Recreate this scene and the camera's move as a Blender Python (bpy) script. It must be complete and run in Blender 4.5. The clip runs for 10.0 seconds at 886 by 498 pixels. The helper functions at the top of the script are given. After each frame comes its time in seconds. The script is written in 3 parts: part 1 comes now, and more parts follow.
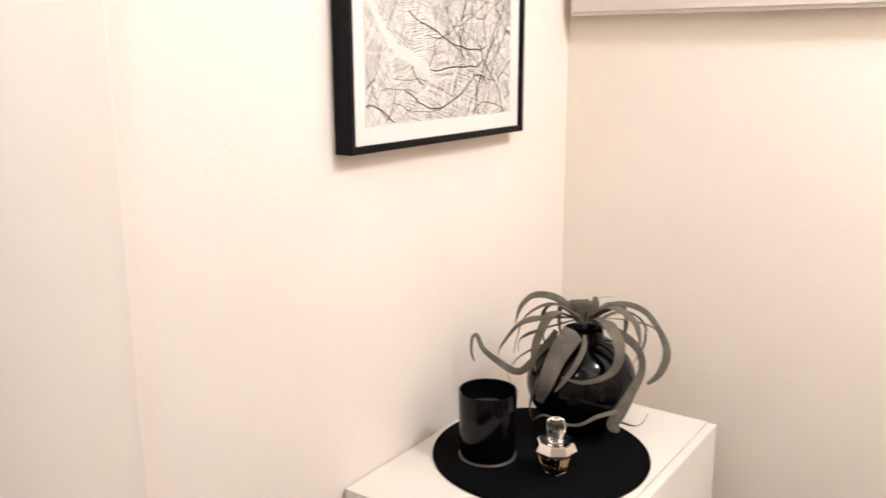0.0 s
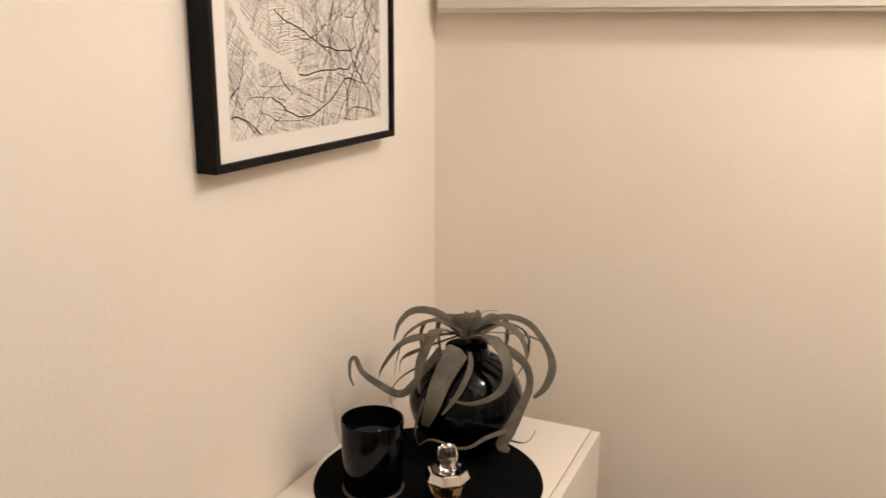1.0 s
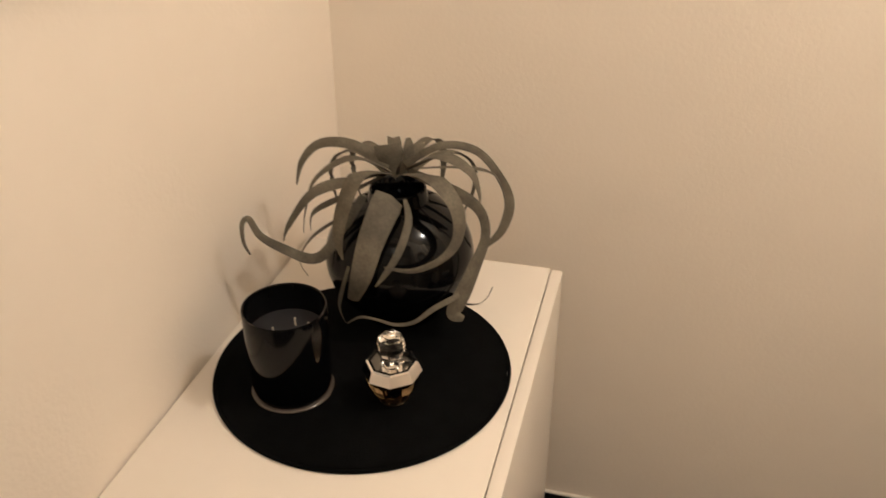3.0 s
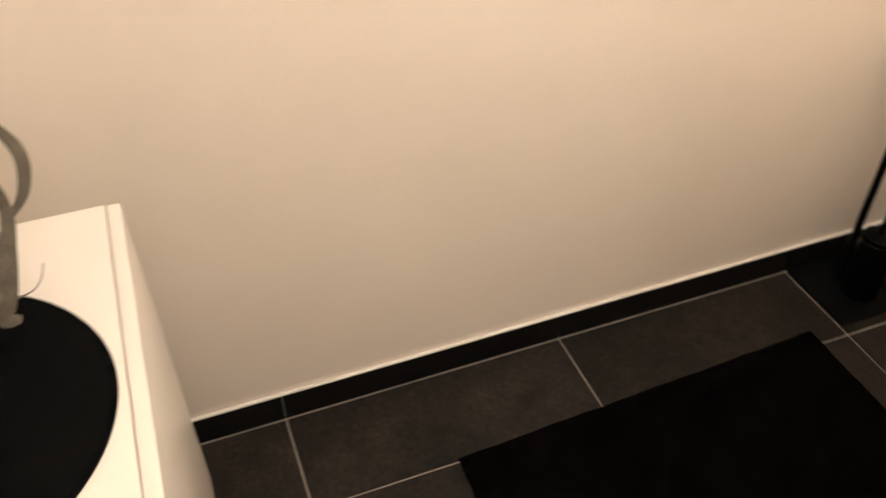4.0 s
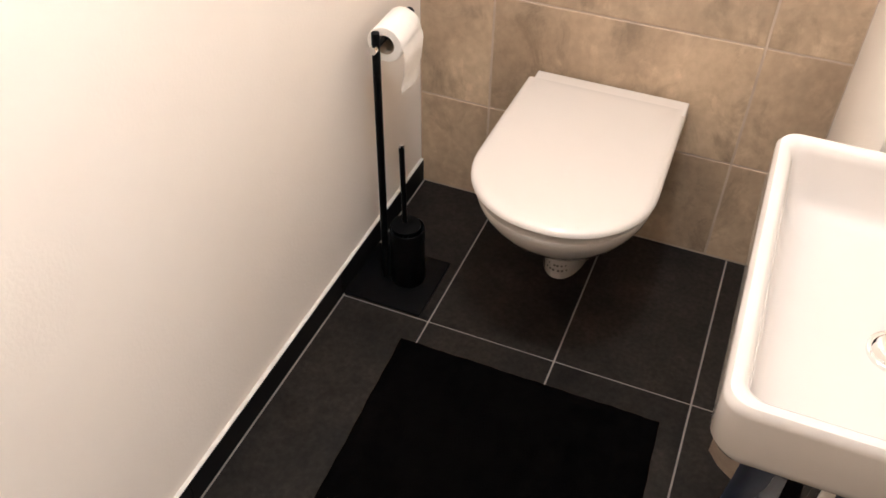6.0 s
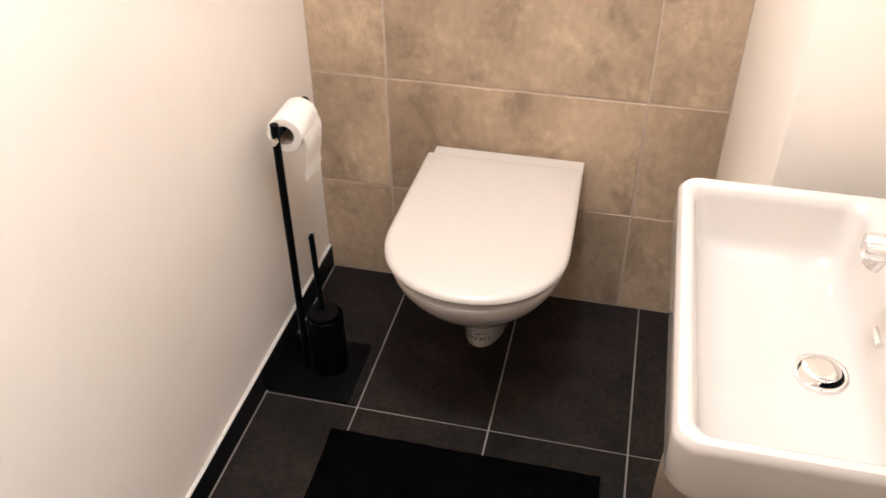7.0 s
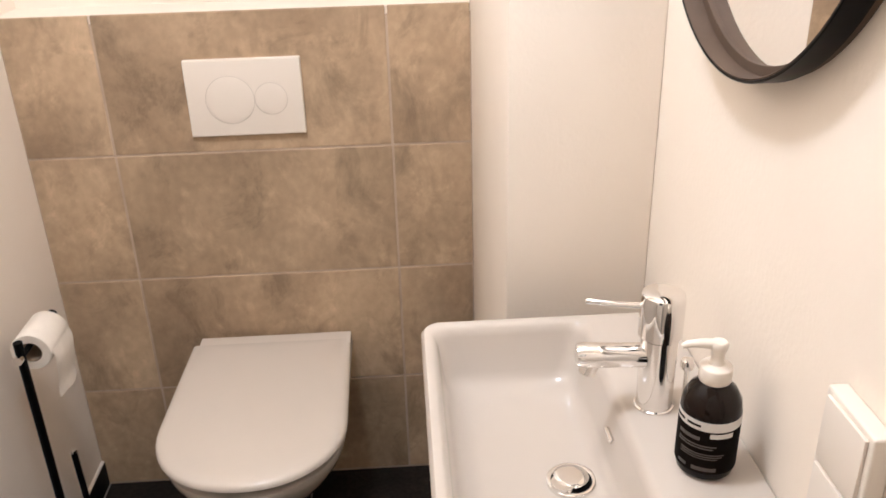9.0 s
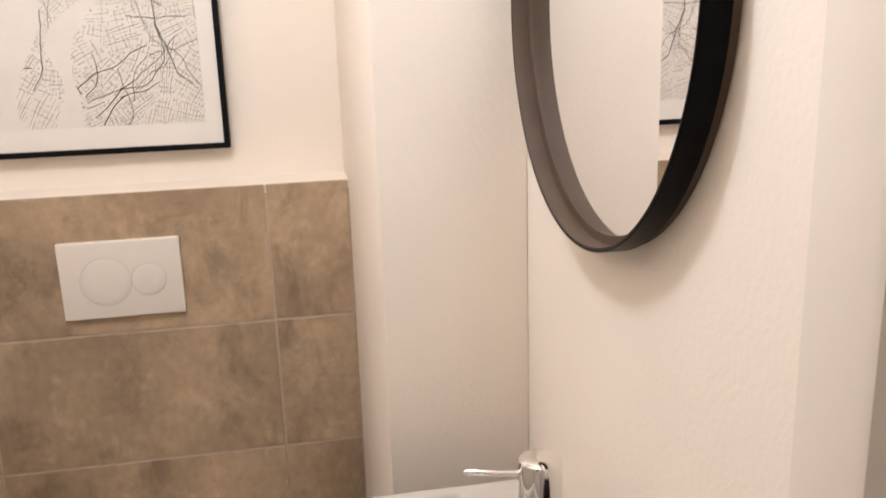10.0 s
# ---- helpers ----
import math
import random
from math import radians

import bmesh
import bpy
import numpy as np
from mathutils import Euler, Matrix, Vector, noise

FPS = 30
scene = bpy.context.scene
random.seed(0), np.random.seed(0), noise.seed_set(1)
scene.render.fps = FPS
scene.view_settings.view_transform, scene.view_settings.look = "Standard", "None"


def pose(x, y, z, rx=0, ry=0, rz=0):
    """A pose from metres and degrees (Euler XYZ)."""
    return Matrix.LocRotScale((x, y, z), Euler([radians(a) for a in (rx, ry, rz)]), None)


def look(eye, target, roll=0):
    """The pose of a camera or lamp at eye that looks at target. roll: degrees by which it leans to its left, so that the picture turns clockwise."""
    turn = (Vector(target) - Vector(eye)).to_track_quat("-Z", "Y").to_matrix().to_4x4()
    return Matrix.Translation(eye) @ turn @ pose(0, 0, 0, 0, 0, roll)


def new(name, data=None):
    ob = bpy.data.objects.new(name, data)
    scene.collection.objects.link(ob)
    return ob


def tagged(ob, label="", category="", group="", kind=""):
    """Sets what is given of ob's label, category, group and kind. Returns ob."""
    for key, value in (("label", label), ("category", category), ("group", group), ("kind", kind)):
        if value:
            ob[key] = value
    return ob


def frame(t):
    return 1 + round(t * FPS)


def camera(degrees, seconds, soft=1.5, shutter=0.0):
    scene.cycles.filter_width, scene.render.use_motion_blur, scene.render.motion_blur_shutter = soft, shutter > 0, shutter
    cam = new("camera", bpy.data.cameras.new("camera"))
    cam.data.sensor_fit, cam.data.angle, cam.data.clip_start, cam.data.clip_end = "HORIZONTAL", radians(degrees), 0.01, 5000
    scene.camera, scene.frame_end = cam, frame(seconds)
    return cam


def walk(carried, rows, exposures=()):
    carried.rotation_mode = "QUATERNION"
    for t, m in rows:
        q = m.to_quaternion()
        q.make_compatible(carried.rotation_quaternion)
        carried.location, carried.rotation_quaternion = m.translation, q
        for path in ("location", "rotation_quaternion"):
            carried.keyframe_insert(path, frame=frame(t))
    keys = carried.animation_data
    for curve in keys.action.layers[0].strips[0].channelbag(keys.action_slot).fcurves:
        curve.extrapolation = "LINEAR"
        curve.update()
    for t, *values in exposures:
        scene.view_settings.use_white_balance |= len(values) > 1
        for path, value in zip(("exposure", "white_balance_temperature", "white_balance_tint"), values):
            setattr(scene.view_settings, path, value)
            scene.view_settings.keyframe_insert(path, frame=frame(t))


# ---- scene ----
cam = camera(55.0, 10.0, soft=1.5, shutter=0.2)
PATH = [
    (0, (1.776, -1.442, 1.463), (0.184, -2.565, 1.015), -0.2),
    (0.2, (1.774, -1.457, 1.489), (0.245, -2.655, 1.012), 0.2),
    (0.3, (1.77, -1.47, 1.494), (0.237, -2.657, 1.012), 0.3),
    (0.5, (1.759, -1.501, 1.506), (0.188, -2.634, 1.01), 0.5),
    (1, (1.707, -1.564, 1.497), (-0.065, -2.354, 1.008), 0.4),
    (1.5, (1.627, -1.645, 1.494), (-0.185, -2.323, 0.986), 0.2),
    (2, (1.529, -1.722, 1.491), (-0.227, -2.402, 0.817), 0.4),
    (2.2, (1.505, -1.736, 1.494), (-0.223, -2.409, 0.743), 0.5),
    (3.3, (1.277, -1.803, 1.456), (-0.336, -2.058, 0.302), -0.0),
    (3.5, (1.24, -1.806, 1.465), (-0.338, -1.871, 0.238), 0.1),
    (3.7, (1.207, -1.82, 1.447), (-0.336, -1.656, 0.185), -0.4),
    (4, (1.147, -1.814, 1.432), (-0.257, -1.293, 0.107), -0.5),
    (4.2, (1.079, -1.808, 1.43), (-0.189, -1.068, 0.072), 0.8),
    (4.5, (1.034, -1.771, 1.422), (-0.063, -0.801, 0.06), 0.6),
    (4.8, (0.987, -1.758, 1.436), (0.059, -0.631, 0.069), 1.0),
    (5.1, (0.946, -1.751, 1.448), (0.125, -0.547, 0.078), 0.6),
    (6.3, (0.749, -1.749, 1.498), (0.257, -0.337, 0.17), 0.5),
    (6.5, (0.748, -1.747, 1.495), (0.279, -0.299, 0.197), -0.1),
    (7, (0.748, -1.763, 1.487), (0.376, -0.215, 0.276), -0.5),
    (7.5, (0.784, -1.779, 1.477), (0.509, -0.18, 0.308), -0.9),
    (8, (0.802, -1.793, 1.482), (0.65, -0.11, 0.411), -1.2),
    (8.5, (0.813, -1.805, 1.486), (0.778, -0.048, 0.53), -1.4),
    (9, (0.82, -1.814, 1.492), (0.903, -0.007, 0.638), -1.6),
    (9.5, (0.83, -1.819, 1.498), (1.041, 0.039, 0.789), -1.7),
    (9.8, (0.849, -1.819, 1.498), (1.131, 0.073, 0.912), -2.0),
    (10, (0.853, -1.825, 1.504), (1.193, 0.083, 1.007), -1.8),
]
EXPOSURE = [(0, 0.48, 5250, 4), (0.2, 0.14, 5400, 4), (0.5, 0.06, 5650, 4), (1.0, -0.10, 5900, 4), (1.5, -0.27, 6150, 4), (2.0, -0.28, 6400, 4), (3.5, 0.02, 6550, 4), (4.0, 0.35, 6150, 4),
            (4.5, 0.52, 5850, 4), (5.0, 0.70, 5500, 4), (6.5, 0.72, 5130, 4), (7.5, 0.66, 5080, 4), (8.5, 0.32, 5120, 4), (9.0, 0.12, 5200, 4), (9.5, -0.07, 5200, 4), (10.0, -0.30, 5300, 4)]
walk(cam, [(t, look(e, a, r)) for t, e, a, r in PATH], EXPOSURE)

# ---- light ----
world = bpy.data.worlds.new("world")
scene.world = world
world.use_nodes = True
world.node_tree.nodes["Background"].inputs[0].default_value = (0.9, 0.78, 0.62, 1)
world.node_tree.nodes["Background"].inputs[1].default_value = 0.05


def lamp(name, place, radius, watts, colour):
    data = bpy.data.lights.new(name, "POINT")
    data.shadow_soft_size, data.energy, data.color = radius, watts, colour
    ob = new(name, data)
    ob.location = place
    return ob


WARM = (1.0, 0.930, 0.905)
lamp("ceiling_lamp", (0.56, -1.02, 2.38), 0.08, 33.5, WARM)
# unseen fill added in the hall to brighten the doorway side
lamp("hall_fill", (2.1, -1.75, 2.34), 0.12, 12.5, WARM)


# ---- materials ----
def mat(name, colour, rough=0.5, metal=0.0, second=None, scale=6.0, detail=6.0, spread=(0.35, 0.65), grain=0.0, grain_scale=180.0,
        bump=0.0, bump_scale=250.0, coat=0.0, spec=0.5, vary=0.0, stretch=(1, 1, 1), tone=None, blot=0.0):
    """A surface with two scales of colour variation and a fine relief."""
    m = bpy.data.materials.new(name)
    m.use_nodes = True
    nt = m.node_tree
    b = nt.nodes["Principled BSDF"]
    b.inputs["Base Color"].default_value = (*colour, 1)
    b.inputs["Roughness"].default_value = rough
    b.inputs["Metallic"].default_value = metal
    b.inputs["Specular IOR Level"].default_value = spec
    b.inputs["Coat Weight"].default_value = coat
    co = nt.nodes.new("ShaderNodeTexCoord")
    vec = co.outputs["Object"]
    if vary:
        info = nt.nodes.new("ShaderNodeObjectInfo")
        mul = nt.nodes.new("ShaderNodeMath")
        mul.operation, mul.inputs[1].default_value = "MULTIPLY", 37.0
        nt.links.new(info.outputs["Random"], mul.inputs[0])
        add = nt.nodes.new("ShaderNodeVectorMath")
        add.operation = "ADD"
        nt.links.new(vec, add.inputs[0])
        nt.links.new(mul.outputs[0], add.inputs[1])
        vec = add.outputs[0]
    mp = nt.nodes.new("ShaderNodeMapping")
    mp.inputs["Scale"].default_value = stretch
    nt.links.new(vec, mp.inputs[0])
    vec = mp.outputs[0]
    out = None
    if second:
        n = nt.nodes.new("ShaderNodeTexNoise")
        n.inputs["Scale"].default_value, n.inputs["Detail"].default_value = scale, detail
        n.inputs["Roughness"].default_value = 0.62
        nt.links.new(vec, n.inputs["Vector"])
        r = nt.nodes.new("ShaderNodeValToRGB")
        r.color_ramp.elements[0].position, r.color_ramp.elements[1].position = spread
        r.color_ramp.elements[0].color, r.color_ramp.elements[1].color = (*colour, 1), (*second, 1)
        nt.links.new(n.outputs["Fac"], r.inputs["Fac"])
        out = r.outputs["Color"]
        if grain:
            g = nt.nodes.new("ShaderNodeTexNoise")
            g.inputs["Scale"].default_value, g.inputs["Detail"].default_value = grain_scale, 3
            nt.links.new(vec, g.inputs["Vector"])
            mr = nt.nodes.new("ShaderNodeMapRange")
            mr.inputs["From Min"].default_value, mr.inputs["From Max"].default_value = 0.3, 0.7
            mr.inputs["To Min"].default_value, mr.inputs["To Max"].default_value = 1 - grain, 1 + grain
            nt.links.new(g.outputs["Fac"], mr.inputs["Value"])
            mx = nt.nodes.new("ShaderNodeVectorMath")
            mx.operation = "MULTIPLY"
            nt.links.new(out, mx.inputs[0])
            nt.links.new(mr.outputs["Result"], mx.inputs[1])
            out = mx.outputs[0]
        if blot:
            for bs, lo, hi, amount in ((7.5, 0.52, 0.66, 1 - blot), (11.0, 0.55, 0.72, 1 + 0.9 * blot)):
                bn = nt.nodes.new("ShaderNodeTexNoise")
                bn.inputs["Scale"].default_value, bn.inputs["Detail"].default_value = bs, 12
                bn.inputs["Roughness"].default_value, bn.inputs["Distortion"].default_value = 0.68, 0.6
                nt.links.new(vec, bn.inputs["Vector"])
                br = nt.nodes.new("ShaderNodeMapRange")
                br.inputs["From Min"].default_value, br.inputs["From Max"].default_value = lo, hi
                br.inputs["To Min"].default_value, br.inputs["To Max"].default_value = 1.0, amount
                nt.links.new(bn.outputs["Fac"], br.inputs["Value"])
                bx = nt.nodes.new("ShaderNodeVectorMath")
                bx.operation = "MULTIPLY"
                nt.links.new(out, bx.inputs[0])
                nt.links.new(br.outputs["Result"], bx.inputs[1])
                out = bx.outputs[0]
        if tone:
            info2 = nt.nodes.new("ShaderNodeObjectInfo")
            tr = nt.nodes.new("ShaderNodeMapRange")
            tr.inputs["To Min"].default_value, tr.inputs["To Max"].default_value = tone
            nt.links.new(info2.outputs["Random"], tr.inputs["Value"])
            tm = nt.nodes.new("ShaderNodeVectorMath")
            tm.operation = "MULTIPLY"
            nt.links.new(out, tm.inputs[0])
            nt.links.new(tr.outputs["Result"], tm.inputs[1])
            out = tm.outputs[0]
        nt.links.new(out, b.inputs["Base Color"])
    if bump:
        n2 = nt.nodes.new("ShaderNodeTexNoise")
        n2.inputs["Scale"].default_value, n2.inputs["Detail"].default_value = bump_scale, 3
        nt.links.new(vec, n2.inputs["Vector"])
        bp = nt.nodes.new("ShaderNodeBump")
        bp.inputs["Strength"].default_value, bp.inputs["Distance"].default_value = bump, 0.002
        nt.links.new(n2.outputs["Fac"], bp.inputs["Height"])
        nt.links.new(bp.outputs["Normal"], b.inputs["Normal"])
    return m


PAINT = mat("wall_paint", (0.875, 0.775, 0.655), 0.75, second=(0.905, 0.806, 0.686), scale=2.5, bump=0.26, bump_scale=130)
CEIL = mat("ceiling_paint", (0.87, 0.78, 0.67), 0.85, second=(0.89, 0.80, 0.69), scale=2)
TRIM = mat("door_lacquer", (0.796, 0.706, 0.597), 0.38, second=(0.816, 0.729, 0.621), scale=3, bump=0.05, bump_scale=60)
GASKET = mat("rubber_gasket", (0.30, 0.22, 0.15), 0.7)
FLOOR_TILE = mat("anthracite_tile", (0.0088, 0.0078, 0.0066), 0.5, second=(0.028, 0.0212, 0.0162), scale=5.5, detail=9, spread=(0.3, 0.75),
                 grain=0.3, grain_scale=90, bump=0.12, bump_scale=60, vary=1, spec=0.11, tone=(0.85, 1.15), blot=0.36)
SKIRT_TILE = mat("skirting_tile", (0.0042, 0.0038, 0.0035), 0.5, second=(0.0075, 0.0068, 0.006), scale=6, grain=0.2, bump=0.1, bump_scale=80, vary=1, spec=0.2)
GROUT = mat("grout", (0.20, 0.168, 0.138), 0.9, second=(0.27, 0.232, 0.19), scale=14, bump=0.3, bump_scale=400)
CAULK = mat("caulk", (0.74, 0.69, 0.61), 0.5, second=(0.66, 0.60, 0.52), scale=20)
CONCRETE = mat("concrete_tile", (0.290, 0.201, 0.124), 0.5, second=(0.520, 0.380, 0.240), scale=2.6, detail=12, spread=(0.32, 0.62),
               grain=0.09, grain_scale=55, bump=0.22, bump_scale=45, vary=1, stretch=(1, 1, 0.8), spec=0.3, tone=(0.86, 1.10), blot=0.34)
WALL_GROUT = mat("wall_grout", (0.43, 0.330, 0.240), 0.9, second=(0.52, 0.405, 0.300), scale=9)
CERAMIC = mat("ceramic", (0.536, 0.476, 0.409), 0.12, second=(0.556, 0.494, 0.425), scale=3, coat=0.3)
SEAT = mat("toilet_plastic", (0.635, 0.565, 0.485), 0.15, second=(0.655, 0.583, 0.50), scale=3)
PLASTIC = mat("white_plastic", (0.796, 0.712, 0.611), 0.35, second=(0.816, 0.732, 0.630), scale=5)
LACQUER = mat("cabinet_white", (0.775, 0.699, 0.606), 0.28, second=(0.796, 0.719, 0.626), scale=4, bump=0.03, bump_scale=200)
BLACK_FRAME = mat("black_wood", (0.0025, 0.0025, 0.0025), 0.5, second=(0.005, 0.0045, 0.0045), scale=30, bump=0.1, stretch=(1, 1, 6), spec=0.15)
PAPER = mat("paper", (0.816, 0.749, 0.668), 0.55, second=(0.836, 0.769, 0.688), scale=4, coat=0.25)
INK = mat("ink", (0.018, 0.017, 0.016), 0.6, second=(0.06, 0.056, 0.052), scale=60)
BLACK_METAL = mat("black_metal", (0.0025, 0.0025, 0.0025), 0.3, second=(0.004, 0.004, 0.004), scale=40, spec=0.06)
CHROME = mat("chrome", (0.86, 0.84, 0.82), 0.06, 1.0, second=(0.82, 0.80, 0.78), scale=8)
FELT = mat("black_felt", (0.002, 0.002, 0.002), 0.95, second=(0.004, 0.004, 0.004), scale=40, bump=0.8, bump_scale=700, spec=0.05)
RUG = mat("black_bath_mat", (0.0012, 0.0011, 0.001), 1.0, second=(0.003, 0.0025, 0.0022), scale=30, bump=1.0, bump_scale=420, spec=0.0)
BLACK_GLASS = mat("black_glass", (0.0018, 0.0018, 0.002), 0.09, second=(0.003, 0.003, 0.0032), scale=5, spec=0.2)
WAX = mat("dark_wax", (0.012, 0.012, 0.014), 0.45, second=(0.018, 0.018, 0.02), scale=18, bump=0.15, bump_scale=60)
WICK = mat("wick", (0.55, 0.48, 0.38), 0.9, second=(0.42, 0.36, 0.28), scale=200)
LEAF = mat("silvery_leaf", (0.064, 0.053, 0.037), 0.75, second=(0.148, 0.125, 0.088), scale=16, detail=5, grain=0.15, grain_scale=260,
           bump=0.25, bump_scale=300, vary=1)
MIRROR = mat("mirror_glass", (0.92, 0.91, 0.90), 0.012, 1.0)
MIRROR_FRAME = mat("dark_frame", (0.082, 0.055, 0.037), 0.6, 0.0, second=(0.100, 0.068, 0.047), scale=14, bump=0.06, bump_scale=300, spec=0.2)
TISSUE = mat("toilet_paper", (0.836, 0.759, 0.659), 0.95, second=(0.796, 0.719, 0.621), scale=40, bump=0.4, bump_scale=350)
CARD = mat("cardboard", (0.30, 0.22, 0.14), 0.9, second=(0.36, 0.27, 0.18), scale=20)
AMBER = mat("brown_bottle", (0.006, 0.003, 0.0018), 0.10, second=(0.010, 0.005, 0.003), scale=6, coat=0.05, spec=0.2)
LABEL_DARK = mat("dark_label", (0.0040, 0.0026, 0.0018), 0.65, second=(0.006, 0.004, 0.003), scale=30, spec=0.04)
LABEL_WHITE = mat("pale_label", (0.62, 0.58, 0.53), 0.5, second=(0.66, 0.62, 0.57), scale=30)
LABEL_GREY = mat("grey_print", (0.065, 0.052, 0.043), 0.5, second=(0.085, 0.068, 0.056), scale=30)
# white plastic darkened to paint the shade of the button grooves
GROOVE_SHADE = mat("groove_shade", (0.60, 0.525, 0.44), 0.5, second=(0.64, 0.56, 0.47), scale=20)
# opaque paler tone for the light caught in the candle's glass foot
FOOT_GLINT = mat("foot_glint", (0.06, 0.048, 0.04), 0.15, second=(0.09, 0.072, 0.06), scale=20)
NAVY = mat("navy_plastic", (0.008, 0.010, 0.018), 0.35, second=(0.013, 0.016, 0.028), scale=8, bump=0.2, bump_scale=40)
GREY_FILM = mat("grey_film", (0.035, 0.037, 0.042), 0.35, second=(0.065, 0.067, 0.073), scale=12, bump=0.4, bump_scale=35)
BROWN_PAPER = mat("brown_paper", (0.24, 0.17, 0.11), 0.8, second=(0.34, 0.25, 0.17), scale=14, bump=0.5, bump_scale=50)
HALL_FLOOR = mat("hall_floor", (0.06, 0.05, 0.045), 0.5, second=(0.09, 0.075, 0.065), scale=5)


def clear_glass(name, colour, rough=0.02, ior=1.45):
    m = bpy.data.materials.new(name)
    m.use_nodes = True
    b = m.node_tree.nodes["Principled BSDF"]
    b.inputs["Base Color"].default_value = (*colour, 1)
    b.inputs["Roughness"].default_value = rough
    b.inputs["Transmission Weight"].default_value = 1.0
    b.inputs["IOR"].default_value = ior
    return m


CLEAR = clear_glass("clear_glass", (0.96, 0.93, 0.88))
SCENT = clear_glass("amber_liquid", (0.50, 0.37, 0.22), 0.03, 1.38)


PRINT = mat("print_paper", (0.755, 0.684, 0.602), 0.5, second=(0.796, 0.724, 0.640), scale=12, coat=0.25)
INK_FINE = mat("fine_ink", (0.075, 0.066, 0.058), 0.6, second=(0.17, 0.155, 0.14), scale=40)


# ---- building blocks ----
def mesh_of(name, bm, material, smooth=True):
    me = bpy.data.meshes.new(name)
    bmesh.ops.recalc_face_normals(bm, faces=bm.faces)
    for fc in bm.faces:
        fc.smooth = smooth
    if smooth:
        for ed in bm.edges:
            if len(ed.link_faces) == 2 and ed.calc_face_angle(0) > 0.7:
                ed.smooth = False
    bm.to_mesh(me)
    bm.free()
    me.materials.append(material)
    return me


def part(name, bm, material, parent=None, label="", smooth=True):
    ob = new(name, mesh_of(name, bm, material, smooth))
    if parent:
        ob.parent = parent
    return tagged(ob, label)


def thing(name, place, label, category, group="", kind=""):
    ob = new(name)
    ob.location = place
    ob.empty_display_size = 0.05
    return tagged(ob, label, category, group, kind)


def structure(name, bm, material, label, smooth=False):
    return tagged(part(name, bm, material, None, "", smooth), label, kind="structure")


def box(lo, hi, bevel=0.0, segs=2, bm=None):
    b = bmesh.new()
    bmesh.ops.create_cube(b, size=1)
    lo, hi = Vector(lo), Vector(hi)
    for v in b.verts:
        v.co = Vector([lo[i] + (v.co[i] + 0.5) * (hi[i] - lo[i]) for i in range(3)])
    if bevel:
        bmesh.ops.bevel(b, geom=b.edges[:], offset=bevel, segments=segs, profile=0.6, affect="EDGES")
    if bm is None:
        return b
    tmp = bpy.data.meshes.new("tmp")
    b.to_mesh(tmp)
    b.free()
    bm.from_mesh(tmp)
    bpy.data.meshes.remove(tmp)
    return bm


def loft(rings, close_first=True, close_last=True, bm=None, cyclic=True):
    bm = bm or bmesh.new()
    rows = [[bm.verts.new(p) for p in ring] for ring in rings]
    n = len(rows[0])
    for a, b in zip(rows, rows[1:]):
        for i in range(n if cyclic else n - 1):
            j = (i + 1) % n
            bm.faces.new((a[i], a[j], b[j], b[i]))
    if close_first:
        bm.faces.new(rows[0])
    if close_last:
        bm.faces.new(rows[-1])
    return bm


def lathe(profile, centre=(0, 0), segs=40, close=True, bm=None):
    rings = [[(centre[0] + r * math.cos(2 * math.pi * k / segs), centre[1] + r * math.sin(2 * math.pi * k / segs), z) for k in range(segs)]
             for r, z in profile]
    return loft(rings, close, close, bm)


def tube(points, radius, segs=12, bm=None, caps=True):
    """A round bar along points; radius is a number or a list."""
    pts = [Vector(p) for p in points]
    rings, side = [], None
    for i, p in enumerate(pts):
        d = (pts[min(i + 1, len(pts) - 1)] - pts[max(i - 1, 0)]).normalized()
        if side is None:
            side = d.orthogonal().normalized()
        side = (side - d * side.dot(d)).normalized()
        up = d.cross(side)
        r = radius[i] if isinstance(radius, (list, tuple)) else radius
        rings.append([p + (side * math.cos(2 * math.pi * k / segs) + up * math.sin(2 * math.pi * k / segs)) * r for k in range(segs)])
    return loft(rings, caps, caps, bm)


def round_rect(x0, x1, y0, y1, r, z, n=8):
    pts = []
    for cx, cy, a0 in ((x1 - r, y1 - r, 0), (x0 + r, y1 - r, 90), (x0 + r, y0 + r, 180), (x1 - r, y0 + r, 270)):
        for k in range(n + 1):
            a = radians(a0 + 90 * k / n)
            pts.append((cx + r * math.cos(a), cy + r * math.sin(a), z))
    return pts


# ---- the room ----
X_EAST, Y_SOUTH, TOP = 1.20, -2.347, 2.50
DOOR_N, DOOR_S, DOOR_H, WALL_T = -1.404, -2.315, 2.05, 0.20
LEDGE_Z, LEDGE_D, CHASE_X, CHASE_Y = 1.20, 0.12, 0.975, -0.615

floor = structure("floor", box((0, Y_SOUTH, -0.12), (X_EAST + WALL_T, 0, -0.003)), GROUT, "grey-brown grout bed of the dark tiled floor")
structure("ceiling", box((-0.1, Y_SOUTH - 0.1, TOP), (X_EAST + WALL_T, LEDGE_D + 0.1, TOP + 0.1)), CEIL, "plain white painted ceiling")
wall_west = structure("wall_west", box((-0.1, Y_SOUTH - 0.1, -0.12), (0, LEDGE_D + 0.1, TOP)), PAINT, "white wall with rolled paint texture")
wall_south = structure("wall_south", box((0, Y_SOUTH - 0.1, -0.12), (X_EAST + WALL_T, Y_SOUTH, TOP)), PAINT, "white painted wall behind the low cabinet")
